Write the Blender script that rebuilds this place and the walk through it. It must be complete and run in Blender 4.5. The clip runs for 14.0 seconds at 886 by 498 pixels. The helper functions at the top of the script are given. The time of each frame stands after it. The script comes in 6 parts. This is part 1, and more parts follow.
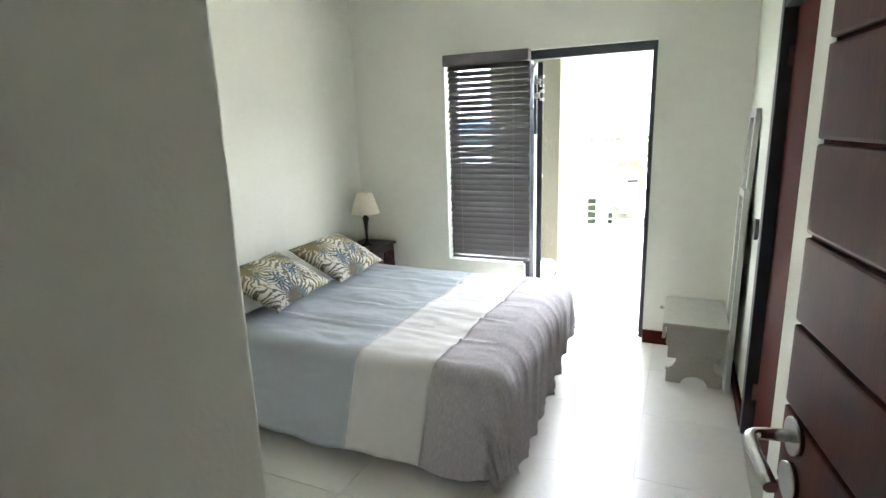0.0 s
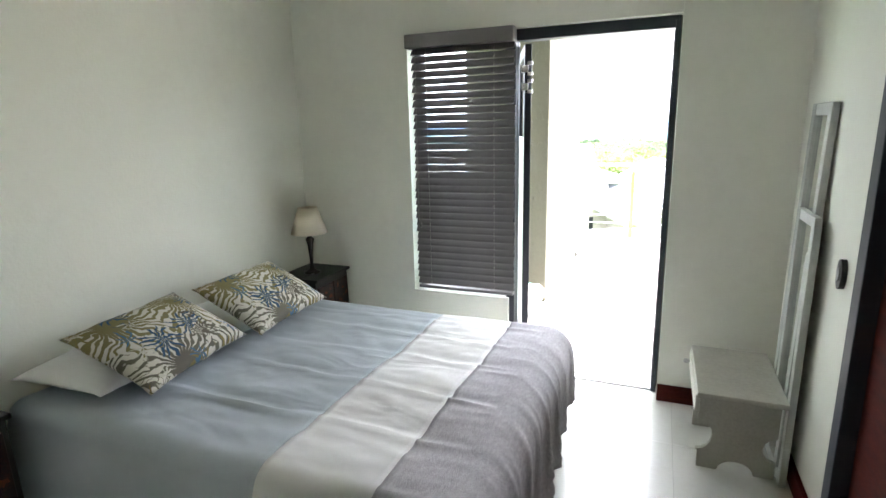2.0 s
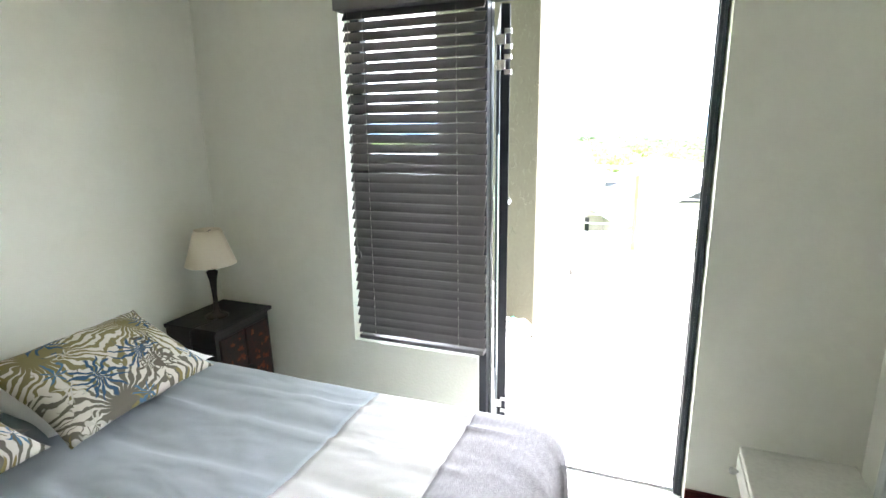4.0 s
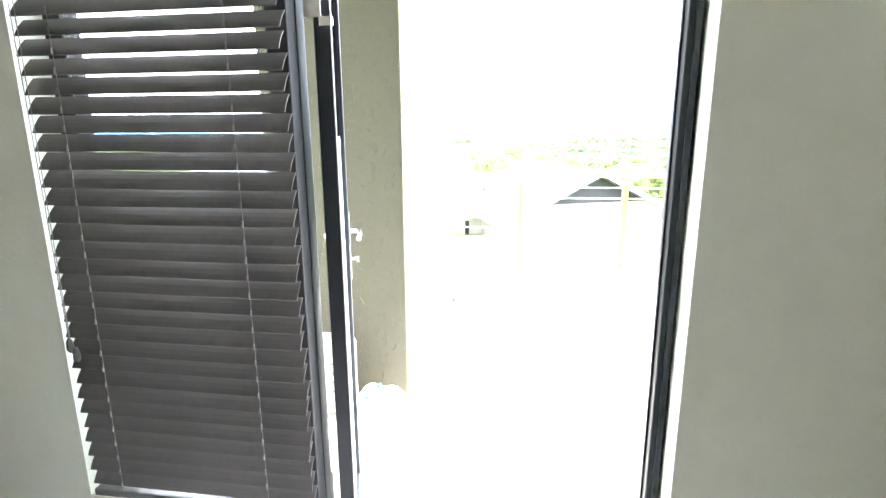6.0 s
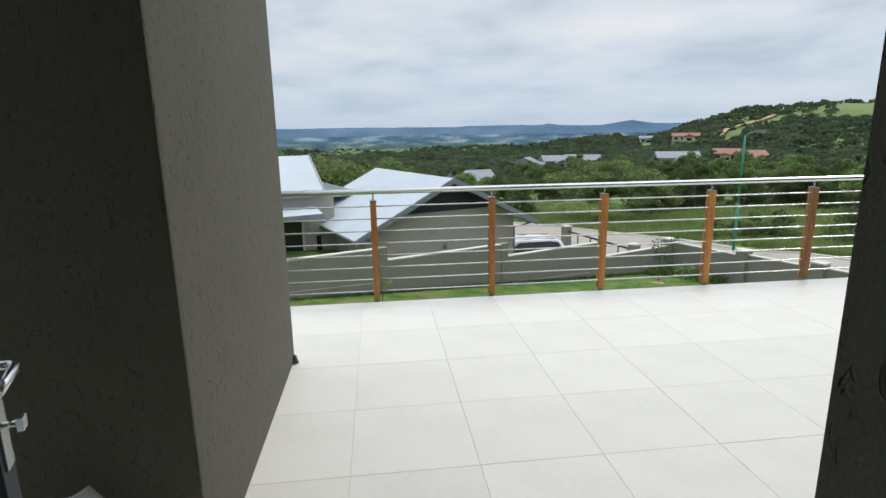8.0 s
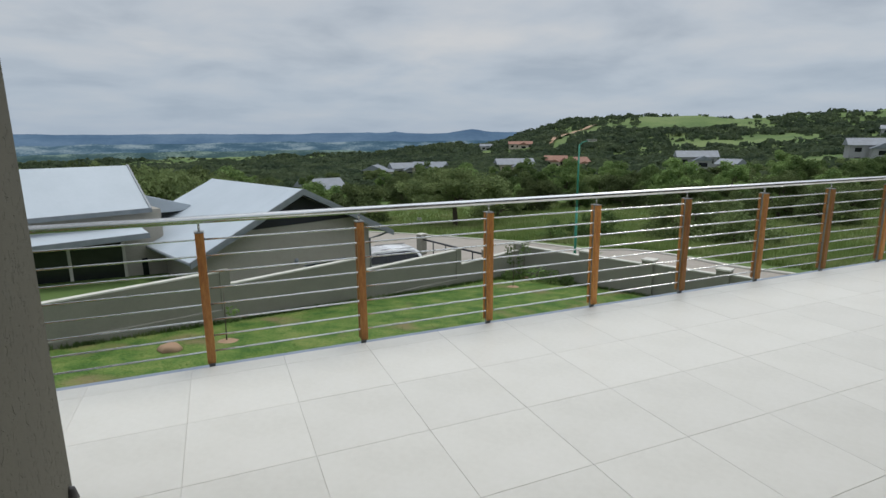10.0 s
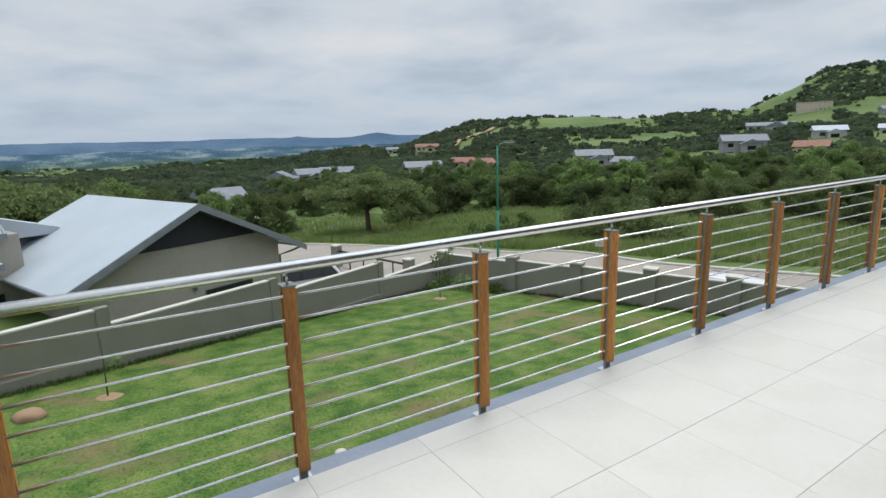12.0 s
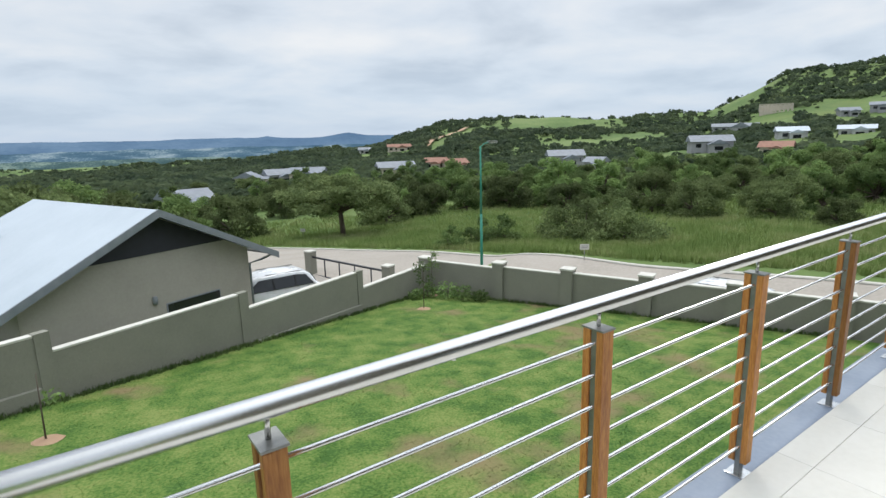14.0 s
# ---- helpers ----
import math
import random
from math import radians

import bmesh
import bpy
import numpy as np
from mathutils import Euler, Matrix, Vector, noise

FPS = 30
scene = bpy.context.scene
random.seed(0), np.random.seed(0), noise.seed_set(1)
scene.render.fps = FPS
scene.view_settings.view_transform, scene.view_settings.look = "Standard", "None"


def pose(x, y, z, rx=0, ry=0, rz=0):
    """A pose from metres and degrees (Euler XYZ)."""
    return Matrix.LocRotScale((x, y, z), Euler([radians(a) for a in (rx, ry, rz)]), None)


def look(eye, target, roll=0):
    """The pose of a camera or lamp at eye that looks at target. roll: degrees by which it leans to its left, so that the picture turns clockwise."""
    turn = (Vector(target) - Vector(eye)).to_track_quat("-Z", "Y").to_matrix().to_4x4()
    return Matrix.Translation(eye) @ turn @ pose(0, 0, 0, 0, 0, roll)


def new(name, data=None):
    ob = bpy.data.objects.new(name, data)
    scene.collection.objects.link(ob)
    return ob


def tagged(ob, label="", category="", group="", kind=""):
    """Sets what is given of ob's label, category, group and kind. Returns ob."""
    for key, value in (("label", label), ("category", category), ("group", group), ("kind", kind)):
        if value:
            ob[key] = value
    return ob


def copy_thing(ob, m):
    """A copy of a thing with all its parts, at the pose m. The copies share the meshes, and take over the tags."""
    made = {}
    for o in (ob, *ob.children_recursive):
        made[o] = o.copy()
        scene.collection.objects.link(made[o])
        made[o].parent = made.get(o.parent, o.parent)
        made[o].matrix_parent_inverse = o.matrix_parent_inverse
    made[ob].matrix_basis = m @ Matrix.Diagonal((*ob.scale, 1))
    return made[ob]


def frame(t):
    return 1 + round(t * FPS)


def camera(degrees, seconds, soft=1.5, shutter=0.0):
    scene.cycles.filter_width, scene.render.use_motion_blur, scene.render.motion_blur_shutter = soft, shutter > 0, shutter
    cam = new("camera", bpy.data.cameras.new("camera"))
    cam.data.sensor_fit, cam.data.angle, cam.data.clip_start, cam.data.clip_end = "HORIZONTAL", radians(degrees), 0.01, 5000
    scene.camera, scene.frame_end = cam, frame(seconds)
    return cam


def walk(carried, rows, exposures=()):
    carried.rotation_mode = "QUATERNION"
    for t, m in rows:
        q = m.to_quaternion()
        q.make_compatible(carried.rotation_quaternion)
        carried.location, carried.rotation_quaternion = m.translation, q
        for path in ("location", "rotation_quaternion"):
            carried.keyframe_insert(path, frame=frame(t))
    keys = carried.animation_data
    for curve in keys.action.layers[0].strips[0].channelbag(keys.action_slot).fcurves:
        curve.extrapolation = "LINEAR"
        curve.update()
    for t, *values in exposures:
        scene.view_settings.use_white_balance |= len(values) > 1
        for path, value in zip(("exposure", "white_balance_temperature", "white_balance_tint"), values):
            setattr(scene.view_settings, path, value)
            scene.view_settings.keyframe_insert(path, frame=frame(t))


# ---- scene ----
cam = camera(79.2, 14.0)
PATH = [
    (0, (-0.077, 0.239, 1.597), (-0.88, 2.016, 1.15), -1.8),
    (0.5, (-0.128, 0.454, 1.594), (-0.905, 2.243, 1.15), -1.7),
    (1, (-0.193, 0.669, 1.599), (-0.947, 2.467, 1.155), -1.6),
    (1.5, (-0.247, 0.881, 1.586), (-0.998, 2.681, 1.143), -1.4),
    (2, (-0.346, 1.102, 1.579), (-1.078, 2.91, 1.134), -1.3),
    (2.5, (-0.39, 1.347, 1.576), (-1.122, 3.154, 1.13), -1.1),
    (2.7, (-0.39, 1.448, 1.574), (-1.126, 3.254, 1.13), -1.1),
    (4.8, (-0.54, 2.492, 1.562), (-1.216, 4.317, 1.093), -0.4),
    (5, (-0.544, 2.605, 1.554), (-1.2, 4.436, 1.091), -0.3),
    (5.5, (-0.597, 2.849, 1.548), (-1.114, 4.726, 1.093), -0.4),
    (6, (-0.622, 3.093, 1.539), (-0.921, 5.018, 1.086), -0.4),
    (6.3, (-0.623, 3.252, 1.537), (-0.845, 5.187, 1.084), -0.4),
    (6.5, (-0.613, 3.354, 1.535), (-0.795, 5.293, 1.079), -0.3),
    (6.7, (-0.603, 3.452, 1.533), (-0.75, 5.394, 1.081), -0.3),
    (7, (-0.606, 3.614, 1.531), (-0.68, 5.563, 1.085), -0.4),
    (7.2, (-0.618, 3.711, 1.533), (-0.63, 5.662, 1.092), -0.6),
    (7.5, (-0.627, 3.862, 1.532), (-0.525, 5.812, 1.098), -0.7),
    (7.7, (-0.629, 3.958, 1.529), (-0.467, 5.904, 1.094), -0.7),
    (8, (-0.621, 4.11, 1.521), (-0.39, 6.05, 1.093), -0.9),
    (8.2, (-0.623, 4.192, 1.536), (-0.344, 6.125, 1.104), -0.9),
    (8.5, (-0.631, 4.323, 1.533), (-0.276, 6.244, 1.103), -0.8),
    (9, (-0.629, 4.548, 1.512), (-0.123, 6.435, 1.083), -1.0),
    (9.2, (-0.635, 4.615, 1.516), (-0.062, 6.483, 1.088), -0.8),
    (11.3, (-0.333, 6.042, 1.534), (0.602, 7.765, 1.14), -1.4),
    (11.5, (-0.346, 6.169, 1.537), (0.622, 7.87, 1.123), -1.4),
    (12, (-0.244, 6.584, 1.552), (0.807, 8.237, 1.149), -1.6),
    (12.5, (-0.149, 6.937, 1.543), (0.949, 8.559, 1.136), -1.8),
    (13, (-0.016, 7.26, 1.562), (1.091, 8.875, 1.154), -1.6),
    (13.5, (0.071, 7.584, 1.552), (1.191, 9.189, 1.143), -1.6),
    (14, (0.123, 7.872, 1.545), (1.259, 9.468, 1.14), -1.5),
]
EXPOSURES = [(0, 5.2, 6650, 15), (1.0, 5.12, 6650, 15), (1.5, 4.84, 6650, 15), (2.0, 4.62, 6650, 15), (2.5, 4.45, 6650, 14), (4.8, 5.1, 6700, 15), (5.5, 4.8, 6700, 15), (6.5, 5.0, 6600, 13), (6.8, 3.8, 6500, 10), (7.0, 2.6, 6500, 10), (7.2, 1.22, 6500, 10),
    (7.5, 0.6, 6500, 10), (8.0, 0.3, 6500, 10), (8.5, 0.02, 6500, 10), (9.2, -0.14, 6500, 10), (11.3, -0.12, 6500, 10), (12.5, 0.30, 6500, 10), (14, 0.40, 6500, 10)]
walk(cam, [(t, look(eye, target, roll)) for t, eye, target, roll in PATH], EXPOSURES)

# ---- world, sun ----
def sky():
    w = bpy.data.worlds.new("World")
    scene.world = w
    w.use_nodes = True
    t = w.node_tree
    n, l = t.nodes, t.links
    n.clear()
    out = n.new("ShaderNodeOutputWorld")
    bg = n.new("ShaderNodeBackground")
    st = n.new("ShaderNodeTexSky")
    st.sky_type, st.sun_disc = "NISHITA", False
    st.sun_elevation, st.sun_rotation = radians(62), radians(50)
    sc = n.new("ShaderNodeMix"); sc.data_type = "RGBA"; sc.blend_type = "MULTIPLY"
    sc.inputs[0].default_value = 1.0
    sc.inputs[7].default_value = (0.10, 0.10, 0.10, 1)
    l.new(st.outputs[0], sc.inputs[6])
    co = n.new("ShaderNodeTexCoord")
    sep = n.new("ShaderNodeSeparateXYZ")
    l.new(co.outputs["Generated"], sep.inputs[0])
    zz = n.new("ShaderNodeMath"); zz.operation = "MAXIMUM"; zz.inputs[1].default_value = 0.0
    l.new(sep.outputs[2], zz.inputs[0])
    za = n.new("ShaderNodeMath"); za.operation = "ADD"; za.inputs[1].default_value = 0.16
    l.new(zz.outputs[0], za.inputs[0])
    dx = n.new("ShaderNodeMath"); dx.operation = "DIVIDE"
    dy = n.new("ShaderNodeMath"); dy.operation = "DIVIDE"
    l.new(sep.outputs[0], dx.inputs[0]); l.new(za.outputs[0], dx.inputs[1])
    l.new(sep.outputs[1], dy.inputs[0]); l.new(za.outputs[0], dy.inputs[1])
    cmb = n.new("ShaderNodeCombineXYZ")
    l.new(dx.outputs[0], cmb.inputs[0]); l.new(dy.outputs[0], cmb.inputs[1])
    no = n.new("ShaderNodeTexNoise")
    no.inputs["Scale"].default_value, no.inputs["Detail"].default_value, no.inputs["Roughness"].default_value = 1.15, 8.0, 0.52
    no.inputs["Distortion"].default_value = 0.2
    l.new(cmb.outputs[0], no.inputs["Vector"])
    rp = n.new("ShaderNodeValToRGB")
    e = rp.color_ramp.elements
    e[0].position, e[0].color = 0.31, (0.57, 0.65, 0.75, 1)
    e[1].position, e[1].color = 0.67, (0.95, 0.97, 0.99, 1)
    mid = e.new(0.48); mid.color = (0.765, 0.84, 0.925, 1)
    l.new(no.outputs["Fac"], rp.inputs[0])
    # bluish bright haze low down, under the cloud sheet
    hz = n.new("ShaderNodeMapRange")
    hz.inputs[1].default_value, hz.inputs[2].default_value = 0.0, 0.16
    hz.inputs[3].default_value, hz.inputs[4].default_value = 0.75, 0.0
    l.new(zz.outputs[0], hz.inputs[0])
    hm = n.new("ShaderNodeMix"); hm.data_type = "RGBA"
    hm.inputs[7].default_value = (0.55, 0.70, 0.90, 1)
    l.new(hz.outputs[0], hm.inputs[0]); l.new(rp.outputs[0], hm.inputs[6])
    mx = n.new("ShaderNodeMix"); mx.data_type = "RGBA"
    mx.inputs[0].default_value = 0.88
    l.new(sc.outputs[2], mx.inputs[6]); l.new(hm.outputs[2], mx.inputs[7])
    # an overcast dome is brightest overhead
    up = n.new("ShaderNodeMapRange")
    up.inputs[1].default_value, up.inputs[2].default_value = 0.25, 1.0
    up.inputs[3].default_value, up.inputs[4].default_value = SKY, SKY * 2.6
    l.new(zz.outputs[0], up.inputs[0])
    l.new(mx.outputs[2], bg.inputs[0])
    l.new(up.outputs[0], bg.inputs[1])
    l.new(bg.outputs[0], out.inputs[0])


SKY = 0.72
sky()
sun = new("sun", bpy.data.lights.new("sun", "SUN"))
sun.data.energy, sun.data.angle, sun.data.color = 1.3, radians(18), (1.0, 0.96, 0.9)
sun.matrix_world = look((8, 9, 26), (0, 2, 0))


# ---- materials ----
def material(name, colours, scale=8.0, rough=0.6, metal=0.0, bump=0.0, bump_scale=60.0, fine=0.25, stretch=(1, 1, 1), vary=0.0, spec=0.5, detail=6.0, coat=0.0, span=0.18):
    """Colours blended by a broad noise, broken by a fine one; fine relief; a little variation from piece to piece."""
    m = bpy.data.materials.new(name)
    m.use_nodes = True
    t = m.node_tree
    n, l = t.nodes, t.links
    b = n["Principled BSDF"]
    co = n.new("ShaderNodeTexCoord")
    mp = n.new("ShaderNodeMapping")
    mp.inputs["Scale"].default_value = stretch
    l.new(co.outputs["Object"], mp.inputs[0])
    n1 = n.new("ShaderNodeTexNoise")
    n1.inputs["Scale"].default_value, n1.inputs["Detail"].default_value = scale, detail
    n2 = n.new("ShaderNodeTexNoise")
    n2.inputs["Scale"].default_value, n2.inputs["Detail"].default_value = scale * 14, 3.0
    l.new(mp.outputs[0], n1.inputs["Vector"]); l.new(mp.outputs[0], n2.inputs["Vector"])
    add = n.new("ShaderNodeMix"); add.data_type = "FLOAT"
    add.inputs[0].default_value = fine
    l.new(n1.outputs["Fac"], add.inputs[2]); l.new(n2.outputs["Fac"], add.inputs[3])
    rp = n.new("ShaderNodeValToRGB")
    e = rp.color_ramp.elements
    e[0].position, e[1].position = 0.5 - span, 0.5 + span
    e[0].color, e[1].color = (*colours[0], 1), (*colours[-1], 1)
    for i, c in enumerate(colours[1:-1]):
        k = e.new(0.5 - span + 2 * span * (i + 1) / (len(colours) - 1)); k.color = (*c, 1)
    l.new(add.outputs[0], rp.inputs[0])
    col = rp.outputs[0]
    if vary:
        oi = n.new("ShaderNodeObjectInfo")
        hs = n.new("ShaderNodeHueSaturation")
        mr = n.new("ShaderNodeMapRange")
        mr.inputs[3].default_value, mr.inputs[4].default_value = 1 - vary, 1 + vary
        l.new(oi.outputs["Random"], mr.inputs[0]); l.new(mr.outputs[0], hs.inputs["Value"])
        l.new(col, hs.inputs["Color"])
        col = hs.outputs[0]
    l.new(col, b.inputs["Base Color"])
    rr = n.new("ShaderNodeMapRange")
    rr.inputs[3].default_value, rr.inputs[4].default_value = max(0.02, rough - 0.08), min(1, rough + 0.08)
    l.new(n1.outputs["Fac"], rr.inputs[0]); l.new(rr.outputs[0], b.inputs["Roughness"])
    b.inputs["Metallic"].default_value = metal
    b.inputs["Specular IOR Level"].default_value = spec
    b.inputs["Coat Weight"].default_value = coat
    if bump:
        n3 = n.new("ShaderNodeTexNoise")
        n3.inputs["Scale"].default_value, n3.inputs["Detail"].default_value = bump_scale, 5.0
        l.new(mp.outputs[0], n3.inputs["Vector"])
        bp = n.new("ShaderNodeBump")
        bp.inputs["Strength"].default_value, bp.inputs["Distance"].default_value = bump, 0.01
        l.new(n3.outputs["Fac"], bp.inputs["Height"]); l.new(bp.outputs[0], b.inputs["Normal"])
    return m


def glass(name, tint=(0.9, 0.95, 0.95), rough=0.0):
    m = bpy.data.materials.new(name)
    m.use_nodes = True
    b = m.node_tree.nodes["Principled BSDF"]
    b.inputs["Base Color"].default_value = (*tint, 1)
    b.inputs["Transmission Weight"].default_value = 1.0
    b.inputs["Roughness"].default_value = rough
    b.inputs["IOR"].default_value = 1.05 if rough == 0 else 1.2
    return m


def plaster(name, c, scale=3.0):
    """Textured exterior plaster with scattered scratches and pits."""
    m = material(name, [tuple(x * 0.9 for x in c), c, tuple(x * 1.08 for x in c)], scale=scale, rough=0.9, fine=0.35)
    t = m.node_tree
    n, l = t.nodes, t.links
    b = n["Principled BSDF"]
    co = n.new("ShaderNodeTexCoord")
    mp = n.new("ShaderNodeMapping")
    mp.inputs["Scale"].default_value = (1.0, 1.0, 0.45)
    mp.inputs["Rotation"].default_value = (0.4, 0.3, 0.0)
    l.new(co.outputs["Object"], mp.inputs[0])
    v = n.new("ShaderNodeTexNoise")
    v.inputs["Scale"].default_value, v.inputs["Detail"].default_value, v.inputs["Distortion"].default_value = 50.0, 2.0, 1.4
    l.new(mp.outputs[0], v.inputs["Vector"])
    pit = n.new("ShaderNodeMapRange")
    pit.inputs[1].default_value, pit.inputs[2].default_value = 0.625, 0.72
    pit.inputs[3].default_value, pit.inputs[4].default_value = 1.0, 0.0
    l.new(v.outputs["Fac"], pit.inputs[0])
    g = n.new("ShaderNodeTexNoise")
    g.inputs["Scale"].default_value, g.inputs["Detail"].default_value = 160.0, 3.0
    l.new(co.outputs["Object"], g.inputs["Vector"])
    s = n.new("ShaderNodeMath"); s.operation = "MULTIPLY_ADD"; s.inputs[1].default_value = 0.25
    l.new(g.outputs["Fac"], s.inputs[0]); l.new(pit.outputs[0], s.inputs[2])
    bp = n.new("ShaderNodeBump")
    bp.inputs["Strength"].default_value, bp.inputs["Distance"].default_value = 1.0, 0.007
    l.new(s.outputs[0], bp.inputs["Height"]); l.new(bp.outputs[0], b.inputs["Normal"])
    return m


M_WALL = material("interior_paint", [(0.73, 0.735, 0.64), (0.78, 0.785, 0.69), (0.79, 0.795, 0.705)], scale=1.3, rough=0.7, bump=0.12, bump_scale=70, fine=0.2, spec=0.3)
M_CEIL = material("ceiling_paint", [(0.76, 0.76, 0.73), (0.8, 0.8, 0.78)], scale=1.0, rough=0.85)
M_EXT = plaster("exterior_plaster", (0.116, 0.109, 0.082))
M_TILE = material("porcelain_tile", [(0.66, 0.65, 0.60), (0.71, 0.70, 0.65), (0.74, 0.73, 0.68)], scale=2.2, rough=0.24, fine=0.3, vary=0.02)
M_TILE_OUT = material("terrace_tile", [(0.585, 0.57, 0.515), (0.63, 0.615, 0.56), (0.66, 0.645, 0.595)], scale=2.0, rough=0.45, fine=0.3, vary=0.025)
M_GROUT = material("grout", [(0.42, 0.41, 0.37), (0.52, 0.51, 0.46)], scale=6, rough=0.9)
M_GROUT_OUT = material("terrace_grout", [(0.50, 0.48, 0.43), (0.58, 0.56, 0.51)], scale=6, rough=0.9)
M_MAHOG = material("mahogany", [(0.045, 0.008, 0.006), (0.075, 0.014, 0.010), (0.105, 0.024, 0.016)], scale=3.0, rough=0.6, stretch=(1.2, 1.2, 12), fine=0.45, bump=0.08, bump_scale=40, spec=0.06)
M_MAHOG_H = material("mahogany_planks", [(0.070, 0.019, 0.013), (0.115, 0.033, 0.023), (0.165, 0.055, 0.038)], scale=3.0, rough=0.42, stretch=(9, 9, 0.7), fine=0.4, bump=0.03, bump_scale=30, vary=0.12, spec=0.2)
M_ALU = material("black_aluminium", [(0.016, 0.019, 0.026), (0.028, 0.032, 0.041)], scale=5, rough=0.42, metal=0.0, spec=0.4)
M_STEEL = material("brushed_steel", [(0.66, 0.66, 0.65), (0.75, 0.75, 0.74)], scale=3, rough=0.24, metal=1.0, fine=0.1)
M_PLATE = material("steel_flat", [(0.20, 0.20, 0.19), (0.33, 0.33, 0.31)], scale=14, rough=0.42, metal=0.7)
M_POST = material("oiled_hardwood", [(0.24, 0.080, 0.018), (0.43, 0.180, 0.040), (0.57, 0.28, 0.075)], scale=5, rough=0.5, stretch=(3, 3, 0.35), fine=0.45, bump=0.15, bump_scale=50, vary=0.35)
M_LEDGE = material("waterproofing", [(0.165, 0.205, 0.265), (0.245, 0.285, 0.345)], scale=3, rough=0.6, bump=0.2, bump_scale=30)
M_SLAT = material("blind_slat", [(0.125, 0.117, 0.117), (0.155, 0.146, 0.146)], scale=4, rough=0.45, vary=0.05)
M_CORD = material("cord", [(0.25, 0.24, 0.22), (0.4, 0.39, 0.36)], scale=30, rough=0.8)
M_GLASS = glass("clear_glass")
M_FROST = material("frosted_film", [(0.66, 0.78, 0.78), (0.70, 0.82, 0.82)], scale=2, rough=0.35)


# ---- building helpers ----
def box(bm, x0, x1, y0, y1, z0, z1, m=None):
    vs = [bm.verts.new(p) for p in ((x0, y0, z0), (x1, y0, z0), (x1, y1, z0), (x0, y1, z0), (x0, y0, z1), (x1, y0, z1), (x1, y1, z1), (x0, y1, z1))]
    if m is not None:
        for v in vs:
            v.co = m @ v.co
    return [bm.faces.new([vs[i] for i in f]) for f in ((3, 2, 1, 0), (4, 5, 6, 7), (0, 1, 5, 4), (1, 2, 6, 5), (2, 3, 7, 6), (3, 0, 4, 7))]


def boxes(*dims, bevel=0.0):
    bm = bmesh.new()
    for d in dims:
        box(bm, *d)
    if bevel:
        bmesh.ops.bevel(bm, geom=bm.edges[:], offset=bevel, segments=2, affect="EDGES", profile=0.6)
    return bm


def tube(bm, p, q, r, n=10, r2=None, caps=True):
    p, q = Vector(p), Vector(q)
    d = (q - p).normalized()
    a = d.orthogonal().normalized()
    b = d.cross(a)
    r2 = r if r2 is None else r2
    one = [bm.verts.new(p + (a * math.cos(k) + b * math.sin(k)) * r) for k in (2 * math.pi * i / n for i in range(n))]
    two = [bm.verts.new(q + (a * math.cos(k) + b * math.sin(k)) * r2) for k in (2 * math.pi * i / n for i in range(n))]
    for i in range(n):
        j = (i + 1) % n
        f = bm.faces.new((one[i], one[j], two[j], two[i])); f.smooth = True
    if caps:
        bm.faces.new(one[::-1]); bm.faces.new(two)


def path_tube(bm, pts, r, n=10):
    """One unbroken round bar swept along the points."""
    pts = [Vector(p) for p in pts]
    rings, ref = [], None
    for i, p in enumerate(pts):
        d = (pts[min(i + 1, len(pts) - 1)] - pts[max(i - 1, 0)]).normalized()
        ref = d.orthogonal().normalized() if ref is None else (ref - d * ref.dot(d)).normalized()
        side = d.cross(ref)
        rings.append([bm.verts.new(p + (ref * math.cos(a) + side * math.sin(a)) * r) for a in (2 * math.pi * k / n for k in range(n))])
    for a, b in zip(rings, rings[1:]):
        for k in range(n):
            bm.faces.new((a[k], a[(k + 1) % n], b[(k + 1) % n], b[k])).smooth = True
    bm.faces.new(rings[0][::-1]); bm.faces.new(rings[-1])


def lathe(bm, prof, n=24, at=(0, 0, 0)):
    rings = []
    for r, z in prof:
        rings.append([bm.verts.new((at[0] + r * math.cos(k), at[1] + r * math.sin(k), at[2] + z)) for k in (2 * math.pi * i / n for i in range(n))])
    for a, b in zip(rings, rings[1:]):
        for i in range(n):
            j = (i + 1) % n
            f = bm.faces.new((a[i], a[j], b[j], b[i])); f.smooth = True
    return rings


def prism(bm, pts, axis, a, b):
    """A flat outline pushed along an axis from a to b; pts are the two other coordinates in order."""
    def put(p, k):
        c = list(p)
        c.insert("xyz".index(axis), k)
        return bm.verts.new(c)
    one, two = [put(p, a) for p in pts], [put(p, b) for p in pts]
    n = len(pts)
    for i in range(n):
        j = (i + 1) % n
        bm.faces.new((one[i], one[j], two[j], two[i]))
    bm.faces.new(one[::-1]); bm.faces.new(two)


def mesh_of(name, bm, mat):
    bmesh.ops.recalc_face_normals(bm, faces=bm.faces[:])
    me = bpy.data.meshes.new(name)
    bm.to_mesh(me); bm.free()
    me.materials.append(mat)
    return me


def part(name, bm, mat, parent=None, label=""):
    ob = new(name, mesh_of(name, bm, mat))
    ob.parent = parent
    return tagged(ob, label)


def thing(name, label, category, at=(0, 0, 0), turn=0.0, group=""):
    ob = new(name)
    ob.empty_display_size = 0.1
    ob.location, ob.rotation_euler = at, (0, 0, radians(turn))
    return tagged(ob, label, category, group)


def structure(name, bm, mat, label, category=""):
    return tagged(part(name, bm, mat), label, category or name.split("_")[0], kind="structure")


def smooth(ob):
    for p in ob.data.polygons:
        p.use_smooth = True
    return ob


